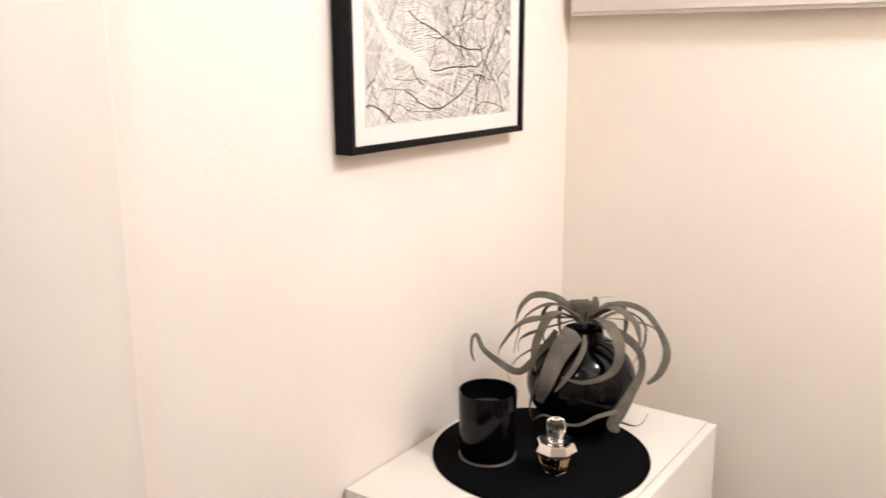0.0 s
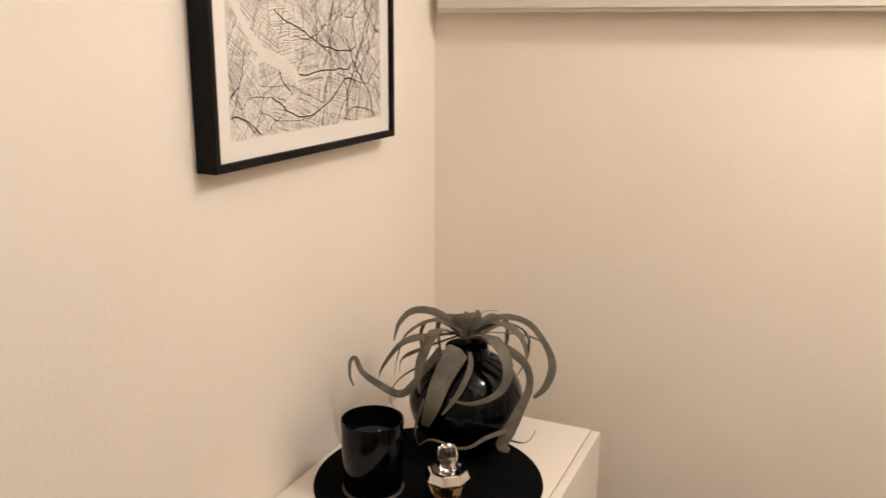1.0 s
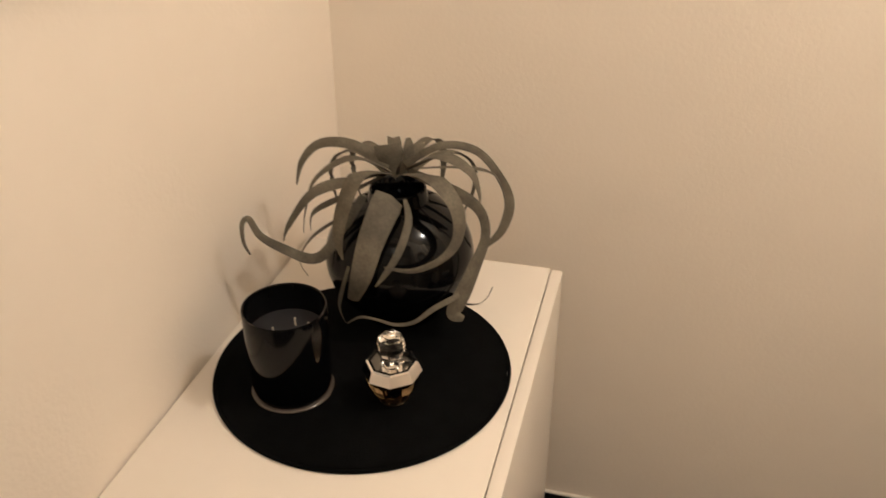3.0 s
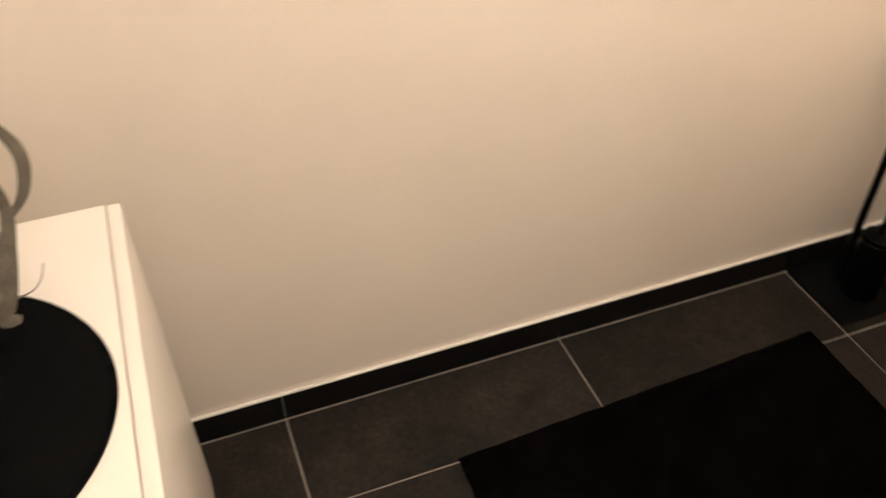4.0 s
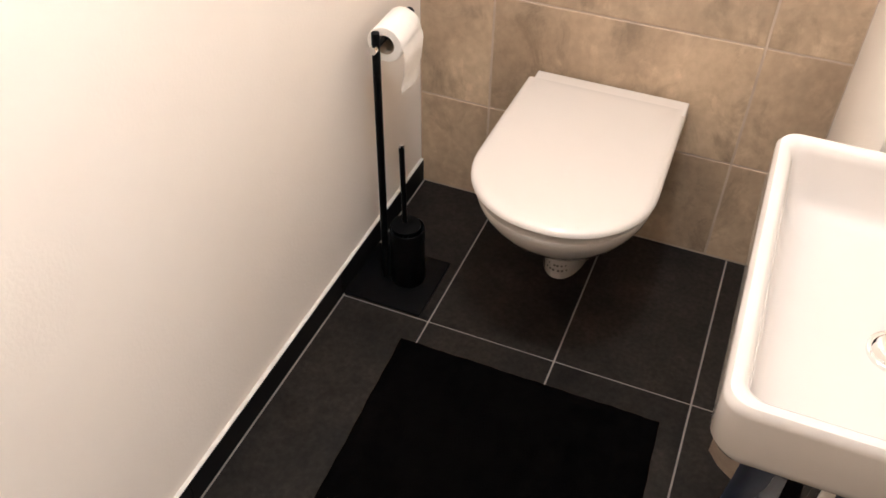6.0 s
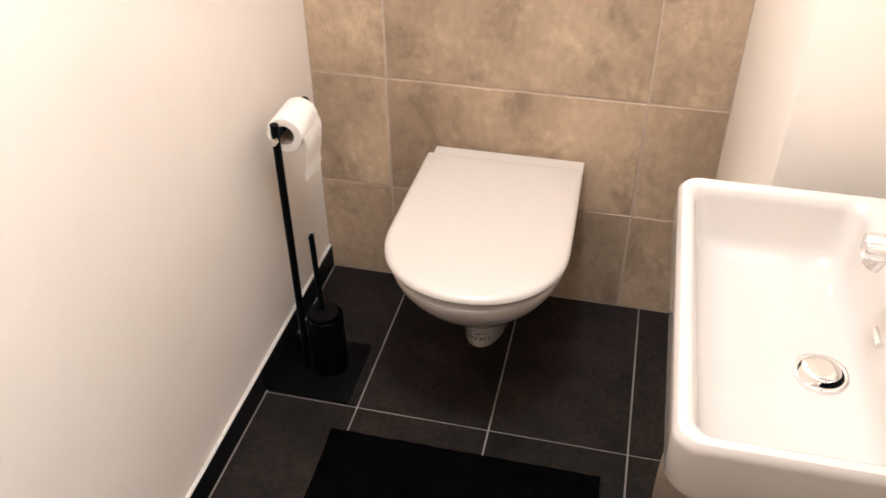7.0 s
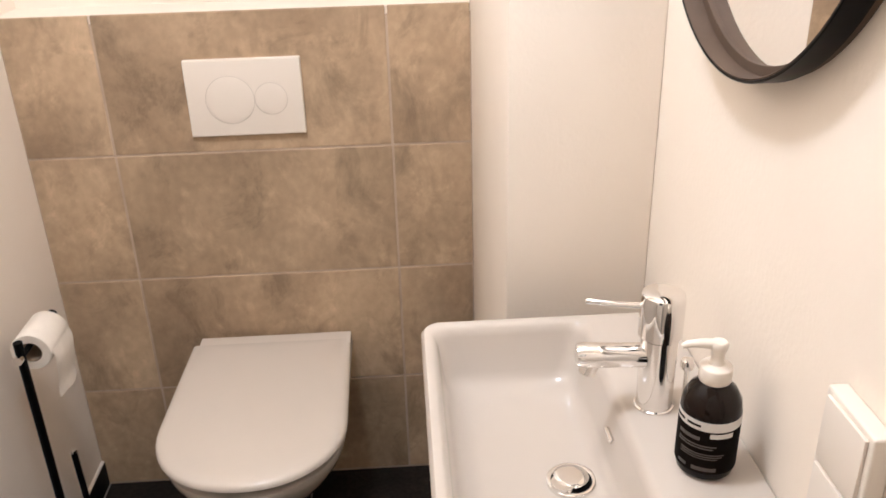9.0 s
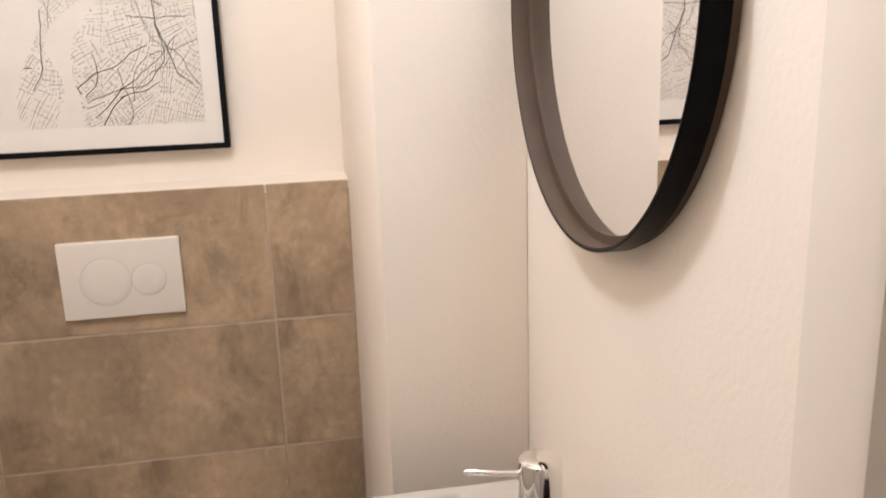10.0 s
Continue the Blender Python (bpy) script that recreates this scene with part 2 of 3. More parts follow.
structure("wall_north", box((0, LEDGE_D, LEDGE_Z - 0.02), (X_EAST + WALL_T, LEDGE_D + 0.1, TOP)), PAINT, "white painted wall above the tiled half-height wall")
structure("wall_ledge", box((0, 0.0085, LEDGE_Z - 0.02), (CHASE_X, LEDGE_D, LEDGE_Z - 0.001)), PAINT, "white ledge on top of the tiled wall")
prewall = structure("wall_tiled", box((0, 0.0014, -0.12), (CHASE_X, LEDGE_D + 0.1, LEDGE_Z - 0.02)), WALL_GROUT, "half-height wall clad with beige concrete-look tiles")
b = box((CHASE_X, CHASE_Y, -0.12), (X_EAST, LEDGE_D, TOP), 0.004, 2)
structure("wall_chase", b, PAINT, "white plastered pipe chase beside the toilet", True)

b = box((X_EAST, DOOR_N + 0.058, -0.12), (X_EAST + WALL_T, LEDGE_D, TOP))
box((X_EAST, Y_SOUTH, DOOR_H + 0.02), (X_EAST + WALL_T, DOOR_N + 0.058, TOP), bm=b)
structure("wall_east", b, PAINT, "white painted wall with the washbasin and a doorway")

# the doorway's lining, casings and seal
door_frame = tagged(thing("door_1", (X_EAST, DOOR_S, 0), "white lacquered door frame of the open doorway", "door frame", kind="structure"))
def jamb(y, inward, rebate=0.012, depth=0.176):
    """One upright of the frame: room-side casing, lining, seal and hall-side rebate."""
    s = inward
    x1 = X_EAST + WALL_T
    lin = [(X_EAST - 0.014, y - s * 0.072), (X_EAST - 0.014, y - s * 0.006), (X_EAST - 0.010, y - s * 0.001), (X_EAST - 0.004, y),
           (X_EAST + 0.022, y + s * 0.001), (X_EAST + 0.026, y + s * 0.004), (X_EAST + depth - 0.004, y + s * 0.004), (X_EAST + depth, y + s * 0.002),
           (X_EAST + depth, y - s * rebate), (x1 + 0.014, y - s * rebate), (x1 + 0.018, y - s * (rebate + 0.004)), (x1 + 0.018, y - s * 0.07),
           (x1 + 0.002, y - s * 0.07), (x1 + 0.002, y - s * 0.06), (X_EAST + 0.0, y - s * 0.06), (X_EAST - 0.002, y - s * 0.072)]
    bm = loft([[(px - X_EAST, py - DOOR_S, z) for px, py in lin] for z in (0, DOOR_H + 0.012)])
    part("jamb", bm, TRIM, door_frame)
    g = tube([(depth + 0.006, y - s * 0.006 - DOOR_S, z) for z in (0, 1, DOOR_H)], 0.006, 8)
    part("seal", g, GASKET, door_frame, "brown rubber seal")
jamb(DOOR_N, -1, 0.050, 0.070)
jamb(DOOR_S, 1)
part("head", box((-0.014, 0.0, DOOR_H - 0.012), (WALL_T + 0.018, DOOR_N - DOOR_S + 0.07, DOOR_H + 0.07), 0.003), TRIM, door_frame)

# the hall behind the doorway
HX0, HX1, HY0, HY1 = X_EAST + WALL_T, 2.9, -3.2, -0.2
structure("hall_floor", box((HX0, HY0, -0.12), (HX1, HY1, 0)), HALL_FLOOR, "dark floor of the hall")
structure("hall_ceiling", box((HX0, HY0, TOP), (HX1, HY1, TOP + 0.1)), CEIL, "white hall ceiling")
structure("hall_wall_north", box((HX0, HY1, -0.12), (HX1, HY1 + 0.1, TOP)), PAINT, "white hall wall")
structure("hall_wall_south", box((HX0, HY0 - 0.1, -0.12), (HX1, HY0, TOP)), PAINT, "white hall wall")
structure("hall_wall_east", box((HX1, HY0, -0.12), (HX1 + 0.1, HY1, TOP)), PAINT, "white hall wall")
structure("hall_wall_west", box((HX0 - WALL_T, HY0, -0.12), (HX0, Y_SOUTH - 0.1, TOP)), PAINT, "white hall wall")

# skirting of cut tiles along the walls, with a line of caulk on top
SK_H, SK_T = 0.070, 0.009
def skirting(name, x0, x1, y0, y1, cuts, axis):
    base = thing(name, (x0, y0, 0), "black tile skirting with a pale caulk line", "skirting", kind="structure")
    ends = [(y0 if axis == "y" else x0), *cuts, (y1 if axis == "y" else x1)]
    for a, c in zip(ends, ends[1:]):
        if axis == "y":
            bm = box((0, a + 0.001 - y0, 0), (x1 - x0, c - 0.001 - y0, SK_H), 0.0012, 1)
        else:
            bm = box((a + 0.001 - x0, 0, 0), (c - 0.001 - x0, y1 - y0, SK_H), 0.0012, 1)
        part("tile", bm, SKIRT_TILE, base)
    w = 0.004
    bm = box((0, 0, SK_H), (x1 - x0, y1 - y0, SK_H + w), 0.0012, 1)
    part("caulk", bm, CAULK, base, "pale caulk line")
    return base
skirting("baseboard_west", 0.0, SK_T, Y_SOUTH + 0.001, -0.001, [-1.742, -1.114, -0.497], "y")
skirting("baseboard_south", SK_T, X_EAST - 0.02, Y_SOUTH, Y_SOUTH + SK_T, [0.55, 0.86], "x")
skirting("baseboard_chase", CHASE_X + 0.001, X_EAST - 0.001, CHASE_Y - SK_T, CHASE_Y, [1.165], "x")
skirting("baseboard_east", X_EAST - SK_T, X_EAST, -1.33, CHASE_Y - SK_T - 0.001, [-1.114], "y")

# ---- washbasin ----
SX0, SX1, SY0, SY1, SZ = 0.833, X_EAST - 0.001, -1.206, -0.724, 0.860
sink = thing("washbasin", (SX1, (SY0 + SY1) / 2, SZ), "small rectangular white ceramic washbasin on the wall", "washbasin")
def sink_rings():
    r = []
    def rr(ix0, ix1, iy0, iy1, rad, z):
        r.append([(px - sink.location.x, py - sink.location.y, pz - SZ) for px, py, pz in round_rect(SX0 + ix0, SX1 - ix1, SY0 + iy0, SY1 - iy1, rad, z)])
    rr(0.060, 0.0, 0.050, 0.050, 0.020, SZ - 0.102)
    rr(0.018, 0.0, 0.016, 0.016, 0.026, SZ - 0.098)
    rr(0.007, 0.0, 0.007, 0.007, 0.030, SZ - 0.086)
    rr(0.001, 0.0, 0.001, 0.001, 0.030, SZ - 0.070)
    rr(0.0, 0.0, 0.0, 0.0, 0.028, SZ - 0.012)
    rr(0.001, 0.0, 0.001, 0.001, 0.027, SZ - 0.005)
    rr(0.005, 0.002, 0.005, 0.005, 0.025, SZ)
    rr(0.014, 0.118, 0.014, 0.014, 0.022, SZ)
    rr(0.020, 0.126, 0.020, 0.020, 0.022, SZ - 0.005)
    rr(0.024, 0.131, 0.024, 0.024, 0.024, SZ - 0.016)
    rr(0.034, 0.139, 0.034, 0.034, 0.030, SZ - 0.070)
    rr(0.046, 0.148, 0.048, 0.048, 0.036, SZ - 0.086)
    rr(0.070, 0.165, 0.075, 0.075, 0.040, SZ - 0.093)
    rr(0.125, 0.190, 0.150, 0.150, 0.022, SZ - 0.096)
    return r
basin = part("basin", loft(sink_rings()), CERAMIC, sink)
DX, DY, DZ = 1.012 - SX1, -0.980 - sink.location.y, -0.0915
drain = part("drain", lathe([(0.0315, DZ - 0.0060), (0.0315, DZ + 0.0012), (0.0295, DZ + 0.0020), (0.0262, DZ + 0.0016), (0.0248, DZ + 0.0004)], (DX, DY), 40), CHROME, sink, "chrome drain ring")
# black disc paints the shade between ring and plug
part("drain_shade", lathe([(0.0254, DZ + 0.0002), (0.0254, DZ + 0.0010), (0.01, DZ + 0.0008)], (DX, DY), 40), BLACK_METAL, drain, "black disc for the shade under the plug")
part("plug", lathe([(0.0210, DZ + 0.0028), (0.0226, DZ + 0.0034), (0.0226, DZ + 0.0056), (0.0205, DZ + 0.0068), (0.013, DZ + 0.0074), (0.004, DZ + 0.0076)], (DX - 0.001, DY + 0.001), 40), CHROME, drain, "domed chrome plug")
part("overflow", box((-0.1415, DY + 0.004, -0.044), (-0.1335, DY + 0.034, -0.037), 0.003), CHROME, basin, "chrome overflow slot")

tap = thing("mixer_tap", (1.115, -0.957, SZ), "chrome single-lever mixer tap on the washbasin", "tap")
tap.scale = (1.05, 1.05, 1.05)
part("body", lathe([(0.0230, 0.0005), (0.0230, 0.0025), (0.0212, 0.0035), (0.0212, 0.094)], segs=48), CHROME, tap)
part("cap", lathe([(0.0212, 0.0955), (0.0250, 0.097), (0.0250, 0.143), (0.0240, 0.1490), (0.019, 0.152), (0.006, 0.153)], segs=48), CHROME, tap)
rod = part("pull_rod", tube([(0.040, 0.012, 0.0005), (0.040, 0.012, 0.040)], 0.0028, 12), CHROME, tap)
part("knob", lathe([(0.003, 0.039), (0.0075, 0.041), (0.0085, 0.046), (0.0070, 0.052), (0.003, 0.054)], (0.040, 0.012), 24), CHROME, rod)
part("lever", tube([(-0.018, 0.002, 0.133), (-0.05, 0.008, 0.1340), (-0.082, 0.015, 0.136), (-0.084, 0.0154, 0.1361)], [0.0038, 0.0034, 0.0034, 0.002], 14), CHROME, tap)
spout = part("spout", tube([(-0.016, 0.0, 0.070), (-0.06, 0.002, 0.071), (-0.087, 0.004, 0.072), (-0.093, 0.0045, 0.0715), (-0.094, 0.0045, 0.0715)], [0.0145, 0.0145, 0.0145, 0.013, 0.010], 24), CHROME, tap)
part("aerator", tube([(-0.075, 0.004, 0.064), (-0.081, 0.004, 0.048)], 0.0105, 20), CHROME, spout)

# bottle trap under the basin
trap = thing("bottle_trap", (1.0, -0.99, 0.5), "chrome bottle trap under the washbasin", "drain pipe")
part("pipe", tube([(0, 0, 0.275), (0, 0, 0.06)], 0.016, 20), CHROME, trap)
part("bottle", lathe([(0.020, -0.06), (0.030, -0.055), (0.030, 0.045), (0.026, 0.06), (0.017, 0.065)], segs=28), CHROME, trap)
part("outlet", tube([(0.026, 0, 0.03), (0.12, 0, 0.03), (0.199, 0, 0.03)], 0.016, 20), CHROME, trap)

# ---- toilet ----
TXC = 0.487
toilet = thing("toilet", (TXC, 0, 0), "white wall-hung toilet with its lid closed", "toilet")
def outline(hw, back, front, z, n=26, straight=0.62, hb=None):
    """D-shaped ring round the toilet: hw half width, from the wall side to the rounded front."""
    hb = hw if hb is None else hb
    ym = back + (front - back) * straight
    pts = [(hb, back, z), (hb + (hw - hb) * 0.6, back + (ym - back) * 0.5, z)]
    for k in range(n + 1):
        a = math.pi * k / n
        c, s = math.cos(a), math.sin(a)
        pts.append((math.copysign(abs(c) ** 0.94, c) * hw, ym + (front - ym) * abs(s) ** 0.96, z))
    pts += [(-hb - (hw - hb) * 0.6, back + (ym - back) * 0.5, z), (-hb, back, z)]
    return pts
bowl = part("bowl", loft([
    outline(0.050, -0.002, -0.325, 0.085), outline(0.054, -0.002, -0.332, 0.092), outline(0.056, -0.002, -0.336, 0.150),
    outline(0.066, -0.002, -0.350, 0.172), outline(0.100, -0.002, -0.392, 0.205), outline(0.130, -0.002, -0.432, 0.250),
    outline(0.155, -0.002, -0.498, 0.305), outline(0.174, -0.002, -0.532, 0.345), outline(0.184, -0.002, -0.549, 0.372),
    outline(0.188, -0.002, -0.557, 0.394), outline(0.187, -0.002, -0.556, 0.400), outline(0.181, -0.004, -0.549, 0.4035)]), CERAMIC, toilet)
part("seat", loft([
    outline(0.166, -0.040, -0.526, 0.4037, hb=0.162), outline(0.170, -0.038, -0.530, 0.406, hb=0.166), outline(0.170, -0.037, -0.530, 0.4135, hb=0.166),
    outline(0.166, -0.039, -0.526, 0.4155, hb=0.162)]), SEAT, toilet)
lid = part("lid", loft([
    outline(0.178, -0.058, -0.542, 0.4185, hb=0.176), outline(0.188, -0.054, -0.556, 0.4170, hb=0.184), outline(0.1930, -0.052, -0.5615, 0.4215, hb=0.187),
    outline(0.1925, -0.052, -0.561, 0.4280, hb=0.187), outline(0.1885, -0.052, -0.556, 0.4335, hb=0.184), outline(0.180, -0.053, -0.545, 0.4362, hb=0.177), outline(0.166, -0.056, -0.530, 0.4374, hb=0.163),
    outline(0.120, -0.080, -0.440, 0.4385, hb=0.117), outline(0.040, -0.140, -0.320, 0.4390, hb=0.039)]), SEAT, toilet)
part("hinge_cover", box((-0.172, -0.075, 0.404), (0.187, -0.018, 0.4362), 0.004, 3), SEAT, toilet)
def outlet_front(px):
    return -0.209 - 0.127 * (1 - (px / 0.056) ** 2) ** 0.48
for k, px in enumerate((-0.024, -0.017, -0.004, 0.003, 0.012, 0.019, -0.021, -0.014, -0.006, 0.006, 0.014, 0.022)):
    z = 0.136 if k < 6 else 0.120
    y = outlet_front(abs(px) + 0.002)
    part("print_mark", box((px - 0.0025, y - 0.0012, z - 0.0020), (px + 0.0025, y + 0.0030, z + 0.0020)), LABEL_GREY, bowl)

flush = thing("flush_plate", (0.489, 0, 1.019), "white rectangular flush plate with two round buttons", "flush plate")
part("plate", box((-0.123, -0.012, -0.083), (0.123, 0.003, 0.083), 0.003, 3), PLASTIC, flush)
def ring_y(cx, cz, r, y0, y1):
    return loft([[(cx + rr * math.cos(2 * math.pi * k / 48), y, cz + rr * math.sin(2 * math.pi * k / 48)) for k in range(48)]
                 for rr, y in ((r, y0), (r, y1), (r - 0.0015, y1 - 0.0006), (r * 0.5, y1 - 0.0006))])
for cx, r in ((-0.032, 0.051), (0.055, 0.034)):
    part("button", ring_y(cx, -0.004, r, -0.0119, -0.0126), PLASTIC, flush)
    # flat ring coloured darker in place of a shaded groove
    bm = loft([[(cx + rr * math.cos(2 * math.pi * k / 48), y, -0.004 + rr * math.sin(2 * math.pi * k / 48)) for k in range(48)]
               for rr, y in ((r + 0.0014, -0.0119), (r + 0.0014, -0.0123), (r + 0.0002, -0.0123), (r + 0.0002, -0.0119))])
    part("button_shade", bm, GROOVE_SHADE, flush, "fine ring with the groove's shade painted in")

# ---- stand for paper and brush ----
stand = thing("toilet_paper_stand", (0.111, -0.396, 0), "matt black metal stand for toilet paper and brush", "paper stand")
part("base_plate", box((-0.100, -0.098, 0.0005), (0.100, 0.098, 0.008), 0.002), BLACK_METAL, stand)
part("post", tube([(-0.030, -0.005, 0.008), (-0.030, -0.005, 0.35), (-0.030, -0.005, 0.672)], 0.0085, 18), BLACK_METAL, stand)
arm = part("arm", tube([(-0.030, -0.012, 0.640), (-0.030, 0.05, 0.640), (-0.030, 0.150, 0.640)], 0.006, 14), BLACK_METAL, stand)
part("arm_end", tube([(-0.030, 0.150, 0.640), (-0.030, 0.160, 0.640)], 0.011, 18), BLACK_METAL, arm)
part("screw_cap", tube([(-0.030, -0.012, 0.640), (-0.030, -0.022, 0.640)], 0.0085, 18), CHROME, stand, "small chrome screw cap")
part("brush_cup", lathe([(0.040, 0.008), (0.042, 0.011), (0.042, 0.170), (0.040, 0.172), (0.037, 0.168), (0.037, 0.03)], (0.022, 0.012), 36), BLACK_METAL, stand)
brush = thing("toilet_brush", (0.127, -0.379, 0.03), "black toilet brush with chrome-tipped handle in its cup", "toilet brush")
part("handle", tube([(0, 0, 0.02), (-0.006, 0.006, 0.2), (-0.012, 0.012, 0.355)], 0.0065, 14), BLACK_METAL, brush)
part("handle_tip", tube([(-0.012, 0.012, 0.355), (-0.0122, 0.0122, 0.362)], 0.0068, 14), CHROME, brush, "chrome tip")
part("lid", lathe([(0.036, 0.138), (0.036, 0.143), (0.015, 0.147)], segs=28), BLACK_METAL, brush)

roll = thing("toilet_roll", (0.083, -0.317, 0.642), "white toilet paper roll with a hanging sheet", "toilet roll")
def roll_ring(r, y, wob=0.0):
    return [(r * math.cos(2 * math.pi * k / 48) * (1 + wob * math.sin(3 * k)), y, -0.014 + r * math.sin(2 * math.pi * k / 48)) for k in range(48)]
part("paper", loft([roll_ring(0.0215, -0.049), roll_ring(0.037, -0.049), roll_ring(0.039, -0.046), roll_ring(0.039, 0.046), roll_ring(0.037, 0.049), roll_ring(0.0215, 0.049)], False, False), TISSUE, roll)
part("core", loft([roll_ring(0.0213, -0.048), roll_ring(0.0200, -0.048), roll_ring(0.0200, 0.048), roll_ring(0.0213, 0.048)], False, False), CARD, roll, "cardboard core")
rows = []
for k in range(12):
    z = -0.014 - 0.105 * k / 11
    x = 0.0395 + 0.004 * math.sin(k * 0.5)
    wv = 0.003 * math.sin(k * 1.1)
    lowest = z - (0.010 if k == 11 else 0)
    rows.append([(x, -0.047 + wv, z), (x + 0.002, -0.02, z), (x + 0.001, 0.01, lowest), (x, 0.047 + wv, z)])
bm = loft(rows + [[(x - 0.0008, y, z) for x, y, z in r] for r in reversed(rows)], False, False, cyclic=False)
part("hanging_sheet", bm, TISSUE, roll)

# ---- bath mat ----
MX0, MX1, MY0, MY1 = 0.217, 0.818, -1.446, -0.576
mat_ob = thing("bath_mat", ((MX0 + MX1) / 2, (MY0 + MY1) / 2, 0.001), "deep black bath mat on the dark tiles", "bath mat")
def mat_ring(inset, z):
    pts = []
    n = 40
    hx, hy = (MX1 - MX0) / 2 - inset, (MY1 - MY0) / 2 - inset
    for side in range(4):
        for k in range(n):
            u = -1 + 2 * k / n
            x, y = ((u * hx, -hy), (hx, u * hy), (-u * hx, hy), (-hx, -u * hy))[side]
            w = 0.0008 * math.sin(k * 1.7 + side) + 0.0007 * math.sin(k * 0.6 + 2 * side)
            pts.append((x - 0.038 * y + (w if side % 2 else 0), y + (0 if side % 2 else w), z))
    return pts
part("mat_body", loft([mat_ring(0.002, 0), mat_ring(0, 0.003), mat_ring(0.001, 0.009), mat_ring(0.006, 0.012), mat_ring(0.03, 0.0125)]), RUG, mat_ob)

# ---- cabinet in the corner ----
CX0, CX1, CY0, CY1, CH = 0.172, 0.792, Y_SOUTH + 0.004, -1.905, 0.740
cab = thing("cabinet", (CX0, CY0, 0), "low white cabinet with push-open fronts against the wall", "cabinet")
W, D = CX1 - CX0, CY1 - CY0
LEG = 0.100
part("body", box((0, 0, LEG), (W, D - 0.0194, CH), 0.0015, 2), LACQUER, cab)
part("door", box((0.001, D - 0.018, LEG + 0.002), (W - 0.001, D, CH - 0.001), 0.002, 2), LACQUER, cab)
for lx in (0.05, W - 0.05):
    for ly in (0.05, D - 0.07):
        part("leg", lathe([(0.014, 0.0005), (0.016, 0.002), (0.020, LEG)], (lx, ly), 24), BLACK_METAL, cab, "short dark leg")

tray = thing("round_tray", (0.488, -2.132, CH), "round black felt place mat on the white cabinet", "tray")
part("disc", lathe([(0.1940, 0.0005), (0.1945, 0.002), (0.1945, 0.0050), (0.1940, 0.0058), (0.1, 0.006)], segs=96), FELT, tray)
part("edge", lathe([(0.1947, 0.0008), (0.1985, 0.0008), (0.1994, 0.003), (0.1985, 0.0054), (0.1947, 0.0056)], segs=96, close=False), FELT, tray, "pressed black rim")
TZ = CH + 0.006

candle = thing("candle", (0.557, -2.204, TZ), "large candle in a black glass with two wicks", "candle")
cup = part("glass", lathe([(0.045, 0.002), (0.052, 0.003), (0.0550, 0.012), (0.0575, 0.136), (0.0568, 0.139), (0.0545, 0.138), (0.0535, 0.120), (0.0520, 0.095)], segs=64), BLACK_GLASS, candle)
part("foot", lathe([(0.0560, 0.0005), (0.0578, 0.0012), (0.0578, 0.0026), (0.0566, 0.0038), (0.053, 0.0042)], segs=64), FOOT_GLINT, candle, "thick glass foot, its bright rim painted in")
part("wax", lathe([(0.0518, 0.075), (0.0522, 0.0985), (0.03, 0.0975), (0.01, 0.097)], segs=48), WAX, candle)
for dx, dy in ((-0.016, 0.006), (0.012, -0.014), (-0.010, 0.028)):
    part("wick", tube([(dx, dy, 0.096), (dx + 0.001, dy, 0.104), (dx + 0.002, dy + 0.001, 0.111)], 0.0015, 8), WICK, candle)

perfume = thing("perfume_bottle", (0.546, -2.071, TZ), "cut-glass perfume bottle with a metal collar", "perfume bottle")
def facet(profile, sides, turn=0.0):
    return loft([[(r * math.cos(2 * math.pi * (k + turn) / sides), r * math.sin(2 * math.pi * (k + turn) / sides), z) for k in range(sides)] for r, z in profile])
part("body", facet([(0.016, 0.0005), (0.020, 0.002), (0.031, 0.024), (0.0365, 0.042), (0.036, 0.052)], 12), CLEAR, perfume, smooth=False)
part("liquid", facet([(0.013, 0.006), (0.017, 0.0075), (0.0275, 0.025), (0.0325, 0.041)], 12), SCENT, perfume, "amber liquid", smooth=False)
collar = part("collar", facet([(0.0362, 0.0490), (0.0412, 0.0505), (0.0355, 0.0650), (0.0325, 0.0660)], 8, 0.3), CHROME, perfume, "bright metal collar", smooth=False)
part("collar_top", facet([(0.0330, 0.0640), (0.0322, 0.0664), (0.020, 0.0650), (0.012, 0.0648)], 8, 0.3), BLACK_GLASS, collar, "black collar top", smooth=False)
part("stopper", facet([(0.0165, 0.0668), (0.0140, 0.0720), (0.0150, 0.0770), (0.0182, 0.0850), (0.0192, 0.0950), (0.0172, 0.1040), (0.0115, 0.1100), (0.0050, 0.1115)], 8, 0.2), CLEAR, perfume, "faceted glass stopper", smooth=False)

VX, VY = 0.348, -2.121
vase = thing("vase", (VX, VY, TZ), "round glossy black vase holding an air plant", "vase")
prof = [(0.055, 0.0005), (0.060, 0.002)]
for k in range(1, 16):
    a = radians(-62 + 128 * k / 15)
    prof.append((0.115 * math.cos(a), 0.104 + 0.104 * math.sin(a)))
part("shell", lathe(prof, segs=72), BLACK_GLASS, vase)
part("rim", lathe([(0.047, 0.1975), (0.0435, 0.210), (0.0425, 0.217), (0.0395, 0.219), (0.036, 0.215), (0.034, 0.190)], segs=48), BLACK_GLASS, vase, "polished black rim")

for ob in (candle, perfume, vase):
    ob.scale = (0.92, 0.92, 0.92)

